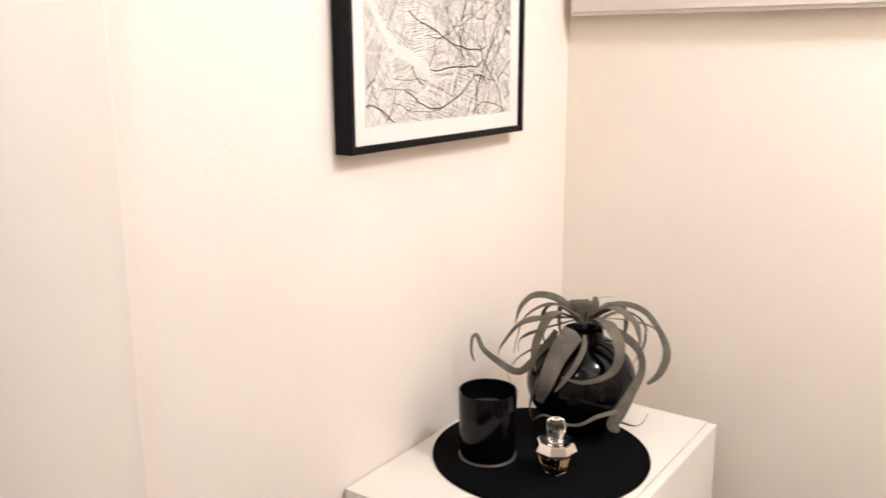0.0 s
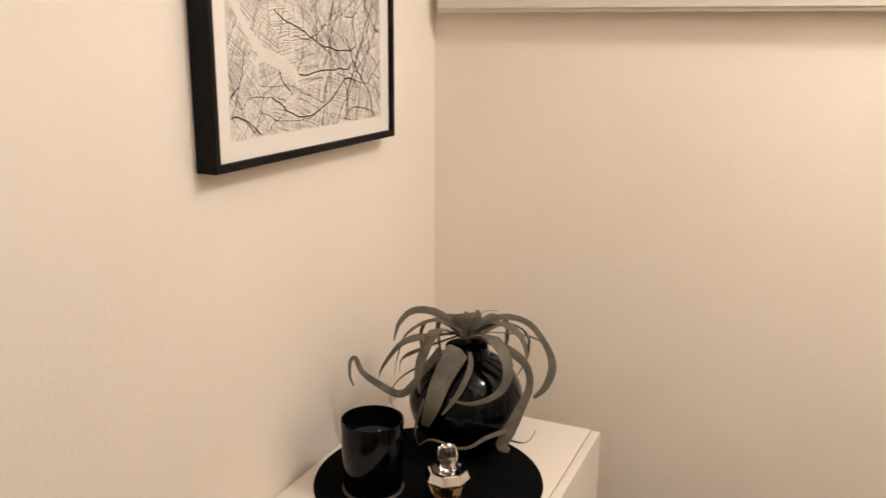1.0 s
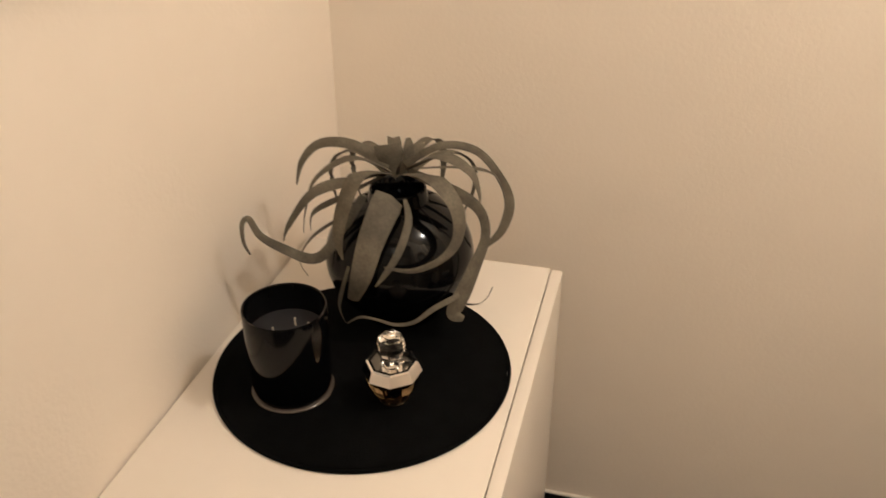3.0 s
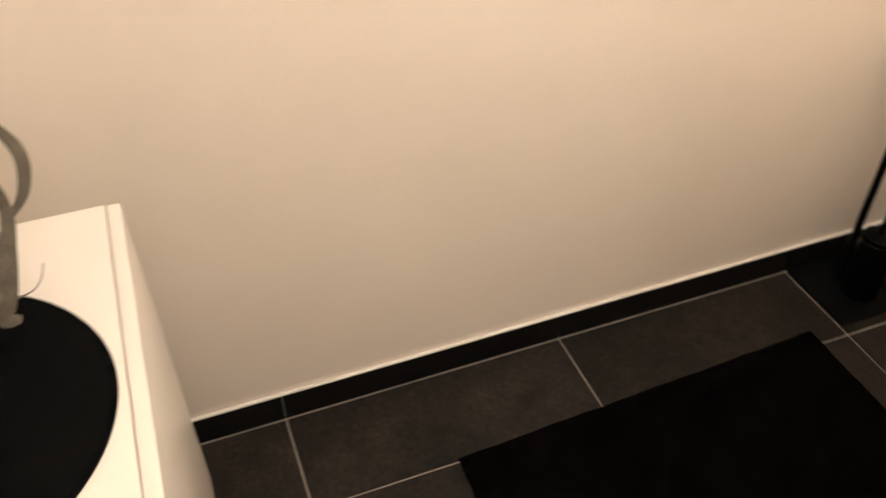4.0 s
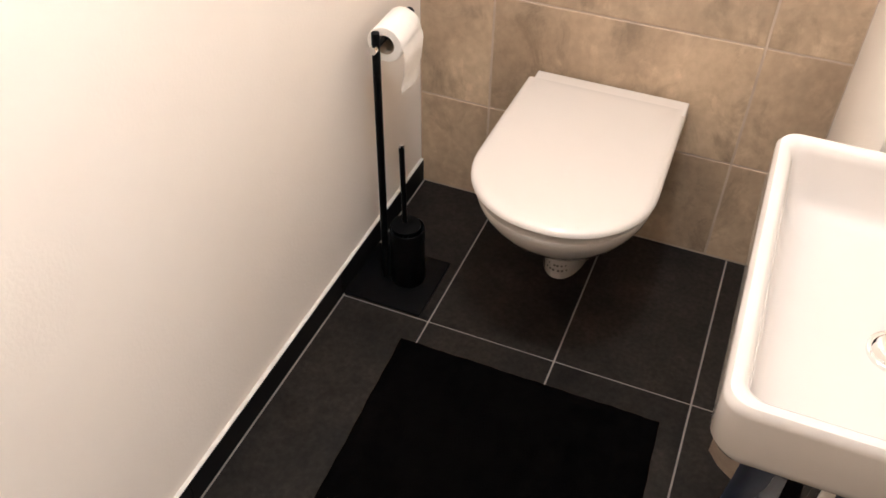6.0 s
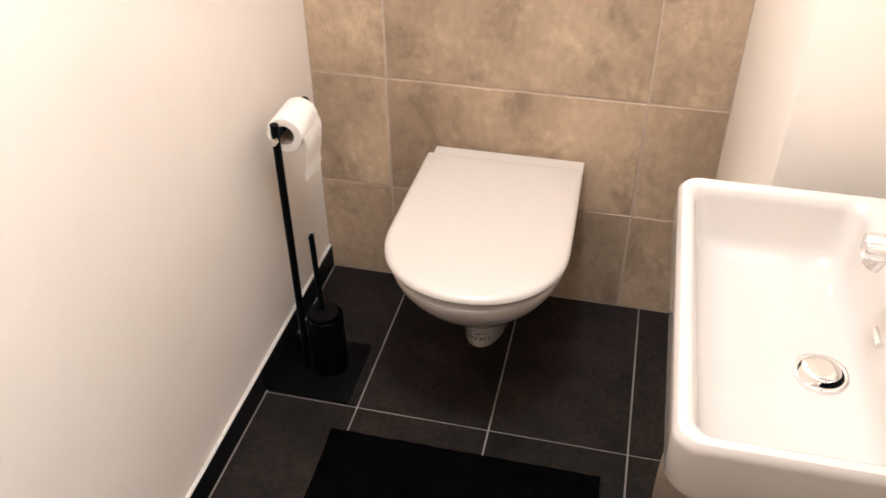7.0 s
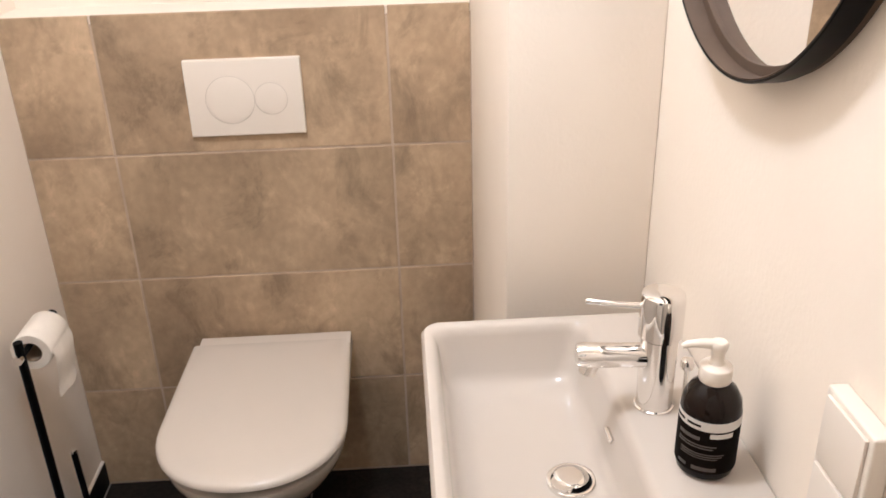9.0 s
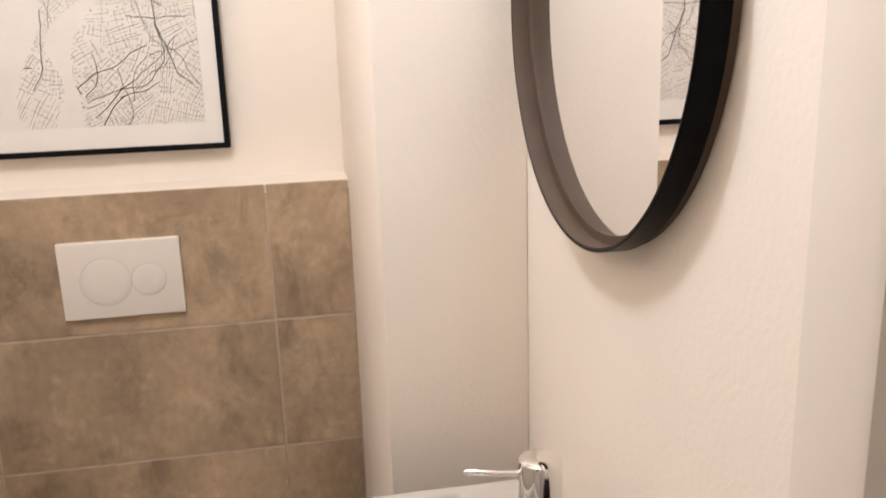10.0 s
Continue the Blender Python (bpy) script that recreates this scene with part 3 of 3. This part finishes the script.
# ---- air plant ----
plant = thing("air_plant", (VX, VY, TZ + 0.2015), "grey-green air plant with long curling leaves in the vase", "plant")
plant.scale, plant.rotation_euler = (0.92, 0.92, 0.92), (0, 0, radians(-3))
def leaf(azimuth, length, width, rise, fall, curl, twist=0.0, start=0.012, lift=0.0):
    """A channelled ribbon that rises, arches over and curls at its tip."""
    n = 26
    az = radians(azimuth)
    out = Vector((math.cos(az), math.sin(az), 0))
    p = out * start + Vector((0, 0, lift))
    el = radians(rise)
    step = length / n
    left, right, mid, under = [], [], [], []
    for i in range(n + 1):
        u = i / n
        d = (out * math.cos(el) + Vector((0, 0, math.sin(el)))).normalized()
        side = d.cross(Vector((0, 0, 1)))
        side = side.normalized() if side.length > 1e-3 else out.cross(Vector((0, 0, 1)))
        tw = radians(twist) * u * u
        nrm = side.cross(d).normalized()
        sd = side * math.cos(tw) + nrm * math.sin(tw)
        nr = nrm * math.cos(tw) - side * math.sin(tw)
        w = width * (1.0 - u ** 1.6) * (0.75 + 0.6 * u * (1 - u)) + 0.0007
        left.append(p - sd * w / 2 + nr * w * 0.10)
        right.append(p + sd * w / 2 + nr * w * 0.10)
        mid.append(p - nr * w * 0.06)
        under.append(p - nr * (w * 0.06 + 0.0011))
        bend = radians(fall) * (0.30 + 1.4 * math.sin(math.pi * min(1, u * 1.15)) ** 1.2) / n
        el -= bend + (radians(curl) / n * max(0, u - 0.62) * 5.0)
        az2 = radians(twist) * 0.5 / n * u
        out = Matrix.Rotation(az2, 3, "Z") @ out
        p = p + d * step
    return loft([[a, m, c, b2] for a, m, c, b2 in zip(left, mid, right, under)])
LEAVES = [
    (258, 0.22, 0.024, 42, 150, 30, -18), (236, 0.23, 0.026, 42, 160, 40, 20), (205, 0.22, 0.028, 46, 158, 30, -22),
    (165, 0.23, 0.028, 46, 158, 30, 22), (132, 0.24, 0.022, 40, 160, 40, 22),
]
for az, ln, wd, rs, fl, cu, tw in LEAVES:
    bm = leaf(az, ln, wd, rs, fl, cu, tw)
    bmesh.ops.translate(bm, verts=bm.verts, vec=Vector((-0.034, -0.012, -0.010)))
    part("leaf", bm, LEAF, plant)


def along(ctrl, n):
    """A smooth run through a few control values."""
    out = []
    for i in range(len(ctrl) - 1):
        p0, p1, p2, p3 = ctrl[max(i - 1, 0)], ctrl[i], ctrl[i + 1], ctrl[min(i + 2, len(ctrl) - 1)]
        for k in range(n):
            t = k / n
            out.append(0.5 * (2 * p1 + (p2 - p0) * t + (2 * p0 - 5 * p1 + 4 * p2 - p3) * t * t + (3 * p1 - p0 - 3 * p2 + p3) * t ** 3))
    return out + [ctrl[-1]]


def bent_leaf(ctrl, widths, face=None):
    """A channelled leaf that drapes over the vase; its control points give aside, forward and up, its widths are in mm."""
    turn = Matrix.Rotation(radians(21), 3, "Z")
    pts = along([turn @ Vector((f, a, u)) for a, f, u in ctrl], 7)
    wid = along([w / 1000 for w in widths], 7)
    rings = []
    for i, p in enumerate(pts):
        d = (pts[min(i + 1, len(pts) - 1)] - pts[max(i - 1, 0)]).normalized()
        up = turn @ Vector(face) if face else (p - Vector((0, 0, -0.09))).normalized()
        side = d.cross(up)
        side = side.normalized() if side.length > 1e-4 else d.orthogonal().normalized()
        nr = side.cross(d).normalized()
        w = max(wid[i], 0.0008)
        rings.append([p - side * w / 2 - nr * w * 0.10, p + nr * w * 0.04, p + side * w / 2 - nr * w * 0.10, p - nr * (w * 0.02 + 0.0010)])
    return loft(rings)


def add_leaf(*args, **more):
    part("leaf", bent_leaf(*args, **more), LEAF, plant)


# broad leaf down the front of the vase and the narrow one beside it
add_leaf([(-0.010, 0.044, 0.006), (-0.018, 0.064, 0.000), (-0.040, 0.100, -0.038), (-0.056, 0.116, -0.086), (-0.070, 0.110, -0.128)], [44, 45, 38, 31, 17], face=(1, 0.1, 0.6))
add_leaf([(0.010, 0.048, 0.002), (0.014, 0.084, -0.014), (0.000, 0.112, -0.046), (-0.021, 0.122, -0.078), (-0.036, 0.122, -0.098)], [6, 11, 11, 8, 2])
# arching leaves to one side
add_leaf([(-0.012, -0.010, 0.016), (-0.055, 0.055, 0.048), (-0.080, 0.076, 0.004), (-0.088, 0.088, -0.038), (-0.082, 0.092, -0.070)], [14, 30, 29, 20, 4])
add_leaf([(-0.014, -0.017, 0.016), (-0.066, 0.032, 0.030), (-0.122, 0.048, 0.018), (-0.160, 0.055, -0.030), (-0.168, 0.056, -0.056)], [18, 28, 26, 18, 3])
add_leaf([(-0.012, -0.022, 0.016), (-0.066, 0.000, 0.050), (-0.120, 0.002, 0.020), (-0.138, 0.010, -0.028), (-0.144, 0.014, -0.066)], [20, 26, 24, 15, 3])
add_leaf([(-0.012, -0.034, 0.016), (-0.064, -0.045, 0.048), (-0.114, -0.055, 0.048), (-0.144, -0.056, 0.020), (-0.156, -0.055, -0.020)], [14, 16, 14, 10, 2], face=(1, 0, 0.5))
add_leaf([(-0.020, -0.012, 0.014), (-0.085, 0.030, 0.000), (-0.125, 0.034, -0.022), (-0.130, 0.034, -0.052)], [14, 16, 12, 3])
# long dark leaf reaching out to the wall with its tip rolled up
add_leaf([(-0.050, 0.030, 0.000), (-0.100, 0.050, -0.070), (-0.130, 0.052, -0.090), (-0.172, 0.055, -0.068), (-0.200, 0.058, -0.045), (-0.213, 0.060, -0.016),
          (-0.223, 0.062, -0.024), (-0.224, 0.062, -0.054), (-0.217, 0.062, -0.074)], [12, 16, 16, 14, 11, 9, 7, 5, 3], face=(1, 0.2, 0.8))
add_leaf([(-0.070, 0.020, -0.030), (-0.126, 0.024, -0.064), (-0.152, 0.026, -0.104), (-0.142, 0.026, -0.136)], [10, 9, 7, 2])
# blunt upright heart leaves
add_leaf([(-0.002, -0.036, -0.016), (-0.006, -0.036, 0.014), (-0.012, -0.032, 0.038), (-0.014, -0.034, 0.052)], [10, 26, 40, 40], face=(1, 0, 0.2))
add_leaf([(0.010, -0.040, -0.010), (0.014, -0.040, 0.018), (0.019, -0.040, 0.040), (0.018, -0.044, 0.058)], [8, 18, 22, 8], face=(0.8, 0.5, 0.2))
add_leaf([(0.000, -0.032, 0.004), (0.004, -0.010, 0.030), (0.018, -0.010, 0.056), (0.036, -0.010, 0.068), (0.061, -0.010, 0.070)], [6, 5, 4, 4, 1])
# arching leaves to the other side, one curling back over the vase
add_leaf([(0.012, -0.008, 0.016), (0.052, 0.058, 0.040), (0.083, 0.082, 0.006), (0.084, 0.100, -0.034), (0.060, 0.118, -0.058), (0.018, 0.128, -0.070), (-0.022, 0.126, -0.064)], [14, 30, 28, 20, 12, 8, 3])
add_leaf([(0.014, -0.022, 0.018), (0.064, 0.020, 0.058), (0.106, 0.030, 0.038), (0.120, 0.035, 0.004), (0.119, 0.036, -0.026)], [14, 30, 30, 20, 4])
add_leaf([(0.012, -0.034, 0.018), (0.066, -0.030, 0.050), (0.120, -0.030, 0.040), (0.157, -0.026, -0.004), (0.172, -0.020, -0.046), (0.160, -0.010, -0.086), (0.136, -0.004, -0.110)], [11, 12, 13, 14, 18, 15, 7], face=(1, 0.4, 0.6))
add_leaf([(0.014, -0.026, 0.016), (0.090, -0.016, 0.022), (0.145, -0.022, 0.006), (0.166, -0.020, -0.040)], [12, 15, 13, 3])
add_leaf([(0.018, -0.014, 0.016), (0.088, 0.045, 0.006), (0.120, 0.050, -0.022), (0.127, 0.054, -0.062), (0.110, 0.072, -0.102), (0.092, 0.088, -0.138), (0.078, 0.096, -0.166), (0.092, 0.098, -0.176)], [12, 18, 15, 15, 20, 25, 23, 9], face=(1, 0.2, 0.3))
# thin tips near the mat
add_leaf([(0.086, 0.094, -0.136), (0.048, 0.114, -0.144), (0.018, 0.124, -0.160), (-0.010, 0.126, -0.162), (-0.036, 0.126, -0.152), (-0.060, 0.118, -0.152), (-0.080, 0.110, -0.168)], [9, 8, 6, 5, 4, 4, 2], face=(1, 0, 0.5))
add_leaf([(0.082, 0.070, -0.166), (0.116, 0.052, -0.182), (0.134, 0.042, -0.176), (0.142, 0.040, -0.158)], [5, 5, 4, 2])
add_leaf([(-0.074, 0.094, -0.080), (-0.084, 0.098, -0.112), (-0.092, 0.090, -0.152), (-0.084, 0.094, -0.178)], [5, 7, 6, 2])

# ---- pictures ----
def strip(bm, pts, w, y):
    """A flat printed line along points (x, z)."""
    prev = None
    for i, (px, pz) in enumerate(pts):
        qx, qz = pts[min(i + 1, len(pts) - 1)]
        ox, oz = pts[max(i - 1, 0)]
        dx, dz = qx - ox, qz - oz
        ll = math.hypot(dx, dz) or 1
        nx, nz = -dz / ll * w / 2, dx / ll * w / 2
        cur = (bm.verts.new((px + nx, y, pz + nz)), bm.verts.new((px - nx, y, pz - nz)))
        if prev:
            bm.faces.new((prev[0], prev[1], cur[1], cur[0]))
        prev = cur


def picture(name, place, turn, label, seed, water, thin, roads, w=0.505, h=0.705, d=0.030, f=0.011, margin=0.034, foot=0.046, fine=1.0, districts=46):
    """A framed city plan: street grids by district, open water left white, dark main roads."""
    rng = random.Random(seed)
    pic = thing(name, place, label, "picture", "framed street plans")
    pic.rotation_euler = (0, 0, radians(turn))
    for lo, hi in (((-w / 2, 0, 0), (-w / 2 + f, d, h)), ((w / 2 - f, 0, 0), (w / 2, d, h)), ((-w / 2 + f, 0, 0), (w / 2 - f, d, f)), ((-w / 2 + f, 0, h - f), (w / 2 - f, d, h))):
        part("frame", box(lo, hi, 0.001, 1), BLACK_FRAME, pic)
    part("paper", box((-w / 2 + f, 0.004, f), (w / 2 - f, d - 0.007, h - f)), PAPER, pic, "white paper margin")
    x0, x1, z0, z1 = -w / 2 + f + margin, w / 2 - f - margin, f + foot, h - f - 0.12
    pl = part("street_plan", box((x0, d - 0.0068, z0), (x1, d - 0.0064, z1)), PRINT, pic, "fine printed street network")
    seeds = [(rng.uniform(x0, x1), rng.uniform(z0, z1), rng.uniform(0, math.pi / 2), fine * rng.uniform(0.0048, 0.0085), rng.uniform(0.55, 0.95)) for _ in range(districts)]
    bm = bmesh.new()
    step = 0.0040
    for sx, sz, ang, gap, dens in seeds:
        for turn2 in (0, math.pi / 2):
            a = ang + turn2
            ca, sa = math.cos(a), math.sin(a)
            for k in range(-round(14 / fine), round(14 / fine) + 1):
                if rng.random() > 0.85:
                    continue
                run = []
                off = k * gap * (1.0 if turn2 else 1.5) + rng.uniform(-0.0008, 0.0008)
                for m in range(-26, 27):
                    px, pz = sx - sa * off + ca * m * step, sz + ca * off + sa * m * step
                    px += 0.0016 * math.sin(70 * pz + k)
                    pz += 0.0016 * math.sin(60 * px + k)
                    inside = x0 < px < x1 and z0 < pz < z1 and not water(px, pz)
                    if inside:
                        near = min(seeds, key=lambda q: (q[0] - px) ** 2 + (q[1] - pz) ** 2)
                        inside = near[0] == sx and rng.random() < thin
                    if inside:
                        run.append((px, pz))
                    else:
                        if len(run) > 1:
                            strip(bm, run, rng.choice((0.0004, 0.0005, 0.0007)), d - 0.0061)
                        run = []
                if len(run) > 1:
                    strip(bm, run, rng.choice((0.0004, 0.0005, 0.0007)), d - 0.0061)
    tagged(part("street_network", bm, INK_FINE, pl, "fine grey side streets", False), kind="stuff")
    bm = bmesh.new()
    for _ in range(roads):
        x, z = rng.uniform(x0, x1), rng.uniform(z0, z1)
        a = rng.uniform(0, 2 * math.pi)
        pts = []
        for _ in range(rng.randint(14, 75)):
            if water(x, z):
                break
            pts.append((x, z))
            a += rng.gauss(0, 0.13)
            x, z = x + 0.005 * math.cos(a), z + 0.005 * math.sin(a)
            if not (x0 < x < x1 and z0 < z < z1):
                break
        if len(pts) > 3:
            strip(bm, pts, rng.choice((0.0007, 0.0008, 0.0010, 0.0014, 0.0019)), d - 0.0057)
    part("road_network", bm, INK, pl, "dark main roads", False)
    return pic


def plain_water(x, z):
    return abs((z - 0.18) - 0.9 * (x - 0.14) - 0.02 * math.sin(30 * x)) < 0.010 and x > 0.05 or (x - 0.13) ** 2 + (z - 0.30) ** 2 < 0.045 ** 2


def river_water(x, z):
    bank = 0.015 + 0.055 * math.sin(11 * z) + 0.02 * math.sin(27 * z + 1)
    return abs(x - bank) < 0.020 + 0.008 * math.sin(31 * z) or x > 0.125 + 0.035 * math.sin(15 * z)


picture("framed_map", (0.5225, Y_SOUTH + 0.001, 1.309), 0, "black-framed street plan print on the white wall", 5, plain_water, 0.96, 170, w=0.528, h=0.728, d=0.034, f=0.012, margin=0.032, foot=0.028, fine=0.66, districts=60)
picture("framed_map", (0.465, LEDGE_D - 0.001, 1.270), 180, "black-framed river city plan above the tiled wall", 9, river_water, 0.90, 60, w=0.528, h=0.728, f=0.012)

# ---- flat white box on the wall ----
panel = thing("wall_box", (0, -2.325, 1.541), "flat white metal box mounted high on the wall", "wall box")
part("housing", box((0.0005, 0, 0), (0.036, 1.10, 0.46), 0.002, 2), LACQUER, panel)
part("lid", box((0.036, 0.006, 0.008), (0.042, 1.094, 0.452), 0.0015, 2), LACQUER, panel)

# ---- mirror ----
MXF, MYC, MZC, MR = 1.164, -0.937, 1.540, 0.275
mirror = thing("mirror", (X_EAST, MYC, MZC), "round wall mirror in a deep dark frame", "mirror")
def ring_x(profile, segs=96, close=False):
    rings = [[(x, r * math.cos(2 * math.pi * k / segs), r * math.sin(2 * math.pi * k / segs)) for k in range(segs)] for r, x in profile]
    return loft(rings + ([rings[0]] if not close else []), close, close)
dep = MXF - X_EAST
# black outside, brown inside: the frame's shaded and lit sides put into colour
part("frame", ring_x([(MR, -0.010), (MR, dep + 0.001), (MR - 0.001, dep), (MR - 0.0025, dep), (MR - 0.003, dep + 0.001), (MR - 0.003, -0.010)]), BLACK_METAL, mirror, "outer band, blackened for its shaded side")
part("inner_band", ring_x([(MR - 0.0031, -0.001), (MR - 0.0031, dep + 0.0012), (MR - 0.0045, dep + 0.0005), (MR - 0.0052, dep + 0.0015), (MR - 0.0052, -0.013), (MR - 0.0155, -0.0125), (MR - 0.0160, -0.012), (MR - 0.0160, -0.001)]), MIRROR_FRAME, mirror, "inner band, browner for its lit side")
part("glass", ring_x([(MR - 0.0055, -0.005), (MR - 0.0055, -0.009), (0.1, -0.009)], close=True), MIRROR, mirror, "mirror glass")

# ---- soap dispenser ----
soap = thing("soap_dispenser", (1.139, -1.073, SZ), "brown pump soap bottle with dark label and white pump", "soap dispenser")
soap.rotation_euler = (0, 0, radians(20))
soap.scale = (0.98, 0.98, 0.92)
part("bottle", lathe([(0.026, 0.0005), (0.031, 0.004), (0.033, 0.012), (0.033, 0.088), (0.031, 0.102), (0.025, 0.114), (0.017, 0.121), (0.0145, 0.124), (0.0145, 0.128)], segs=48), AMBER, soap)
def band(r, z0, z1, a0, a1, n=24):
    rows = []
    for k in range(n + 1):
        a = radians(a0 + (a1 - a0) * k / n)
        rows.append([(r * math.cos(a), r * math.sin(a), z0), (r * math.cos(a), r * math.sin(a), z1),
                     ((r - 0.0006) * math.cos(a), (r - 0.0006) * math.sin(a), z1), ((r - 0.0006) * math.cos(a), (r - 0.0006) * math.sin(a), z0)])
    return loft(rows)
lab = part("label", band(0.0336, 0.014, 0.074, 120, 330), LABEL_DARK, soap, "dark brown label")
part("band", band(0.0337, 0.074, 0.086, 120, 330), LABEL_WHITE, soap, "pale band")
for a0, a1, z0, z1 in ((232, 276, 0.0655, 0.0715), (168, 214, 0.060, 0.0645), (168, 246, 0.0525, 0.0540), (168, 240, 0.0490, 0.0505), (176, 262, 0.0410, 0.0422),
                       (176, 258, 0.0380, 0.0392), (176, 250, 0.0350, 0.0362), (172, 192, 0.0185, 0.0225), (204, 250, 0.0180, 0.0230)):
    part("print_bar", band(0.0340, z0, z1, a0, a1, 10), LABEL_WHITE if z0 > 0.065 else LABEL_GREY, lab)
for a0, a1 in ((150, 178), (186, 214)):
    part("print_bar", band(0.0341, 0.0785, 0.0815, a0, a1, 8), LABEL_DARK, lab)
pump = part("pump", lathe([(0.0165, 0.124), (0.0175, 0.126), (0.0175, 0.142), (0.0160, 0.144), (0.0085, 0.146), (0.0070, 0.150), (0.0070, 0.162), (0.0090, 0.165), (0.0098, 0.172), (0.008, 0.175), (0.004, 0.176)], segs=36), PLASTIC, soap, "white pump head")
part("nozzle", tube([(0.0, 0.0, 0.1705), (-0.015, 0.009, 0.1712), (-0.028, 0.016, 0.1700), (-0.033, 0.0185, 0.1665)], [0.0065, 0.0055, 0.0042, 0.0032], 14), PLASTIC, pump)

# ---- socket block beside the doorway ----
socket = thing("wall_switch", (X_EAST, -1.252, 0.985), "white double rocker switch block beside the washbasin", "switch")
part("housing", box((-0.019, -0.040, -0.075), (-0.0005, 0.040, 0.075), 0.003, 3), PLASTIC, socket)
for z in (-0.036, 0.036):
    part("rocker", box((-0.0225, -0.033, z - 0.033), (-0.019, 0.033, z + 0.033), 0.001, 2), PLASTIC, socket)

# ---- under the basin ----
bag = thing("waste_bag", (1.035, -0.86, 0), "navy plastic bag with a grey film on the floor", "bag")
rng = random.Random(3)
def sack(prof, wob, segs=36, seed=0):
    r2 = random.Random(seed)
    ph = [r2.uniform(0, 6.28) for _ in range(4)]
    return loft([[(r * (1 + wob * math.sin(3 * a + ph[0] + 4 * z) + wob * 0.7 * math.sin(5 * a + ph[1] - 9 * z)) * math.cos(a),
                   r * (1 + wob * math.sin(4 * a + ph[2] + 5 * z)) * math.sin(a), z)
                  for a in [2 * math.pi * k / segs for k in range(segs)]] for r, z in prof])
part("sack", sack([(0.08, 0.001), (0.105, 0.01), (0.115, 0.08), (0.118, 0.18), (0.112, 0.27), (0.090, 0.33), (0.05, 0.36), (0.035, 0.385)], 0.045, seed=1), NAVY, bag)
film = sack([(0.03, 0.30), (0.05, 0.305), (0.055, 0.345), (0.045, 0.385), (0.02, 0.40)], 0.09, seed=4)
for v in film.verts:
    v.co += Vector((-0.025, -0.055, -0.03))
part("film", film, GREY_FILM, bag, "crumpled grey film")
pack = thing("paper_bag", (0.957, -0.632, 0), "crumpled brown paper bag standing on the floor", "paper bag")
pack.rotation_euler = (0, 0, radians(-50))
bm = loft([[(sx * (0.060 + 0.006 * math.sin(17 * z + sx) - 0.06 * z) + 0.02 * z, sy * 0.012 + 0.004 * math.sin(14 * z + 2 * sx), z + (0.015 * sx if z > 0.25 else 0))
            for sx, sy in ((-1, -1), (-0.3, -1.3), (0.4, -0.9), (1, -1), (1, 1), (0.3, 1.1), (-0.4, 0.9), (-1, 1))]
           for z in (0.001, 0.04, 0.08, 0.13, 0.17, 0.21)])
part("sheet", bm, BROWN_PAPER, pack)

# ---- tiles of wall and floor ----
def tile_mesh(name, w, h, t, flat, material):
    """A bevelled slab: width, other side, thickness; flat on the floor or upright."""
    if flat:
        bm = box((-w / 2, -h / 2, -t), (w / 2, h / 2, 0), 0.0012, 1)
    else:
        bm = box((-w / 2, 0, -h / 2), (w / 2, t, h / 2), 0.0012, 1)
    return mesh_of(name, bm, material, False)
rng = random.Random(11)
fx = [SK_T + 0.0012, 0.235, 0.545, 0.855, 1.165, X_EAST + WALL_T]
fy = [0.0, -0.496, -1.114, -1.742, Y_SOUTH]
cache = {}
for i in range(len(fx) - 1):
    for j in range(len(fy) - 1):
        w, h = fx[i + 1] - fx[i] - 0.0042, fy[j] - fy[j + 1] - 0.0042
        key = (round(w, 3), round(h, 3))
        if key not in cache:
            cache[key] = tile_mesh("tile", w, h, 0.008, True, FLOOR_TILE)
        ob = new("tile", cache[key])
        ob.parent = floor
        ob.location = ((fx[i] + fx[i + 1]) / 2, (fy[j] + fy[j + 1]) / 2, rng.uniform(-0.0004, 0.0003))
tx = [0.0, 0.190, 0.798, CHASE_X]
tz = [0.0, 0.288, 0.593, 0.897, LEDGE_Z + 0.001]
for i in range(3):
    for j in range(4):
        w, h = tx[i + 1] - tx[i] - 0.0056, tz[j + 1] - tz[j] - 0.0046
        key = ("w", i, round(h, 3))
        if key not in cache:
            cache[key] = tile_mesh("tile", w, h, 0.008, False, CONCRETE)
        ob = new("tile", cache[key])
        ob.parent = prewall
        ob.location = ((tx[i] + tx[i + 1]) / 2, rng.uniform(-0.0004, 0.0004), (tz[j] + tz[j + 1]) / 2)
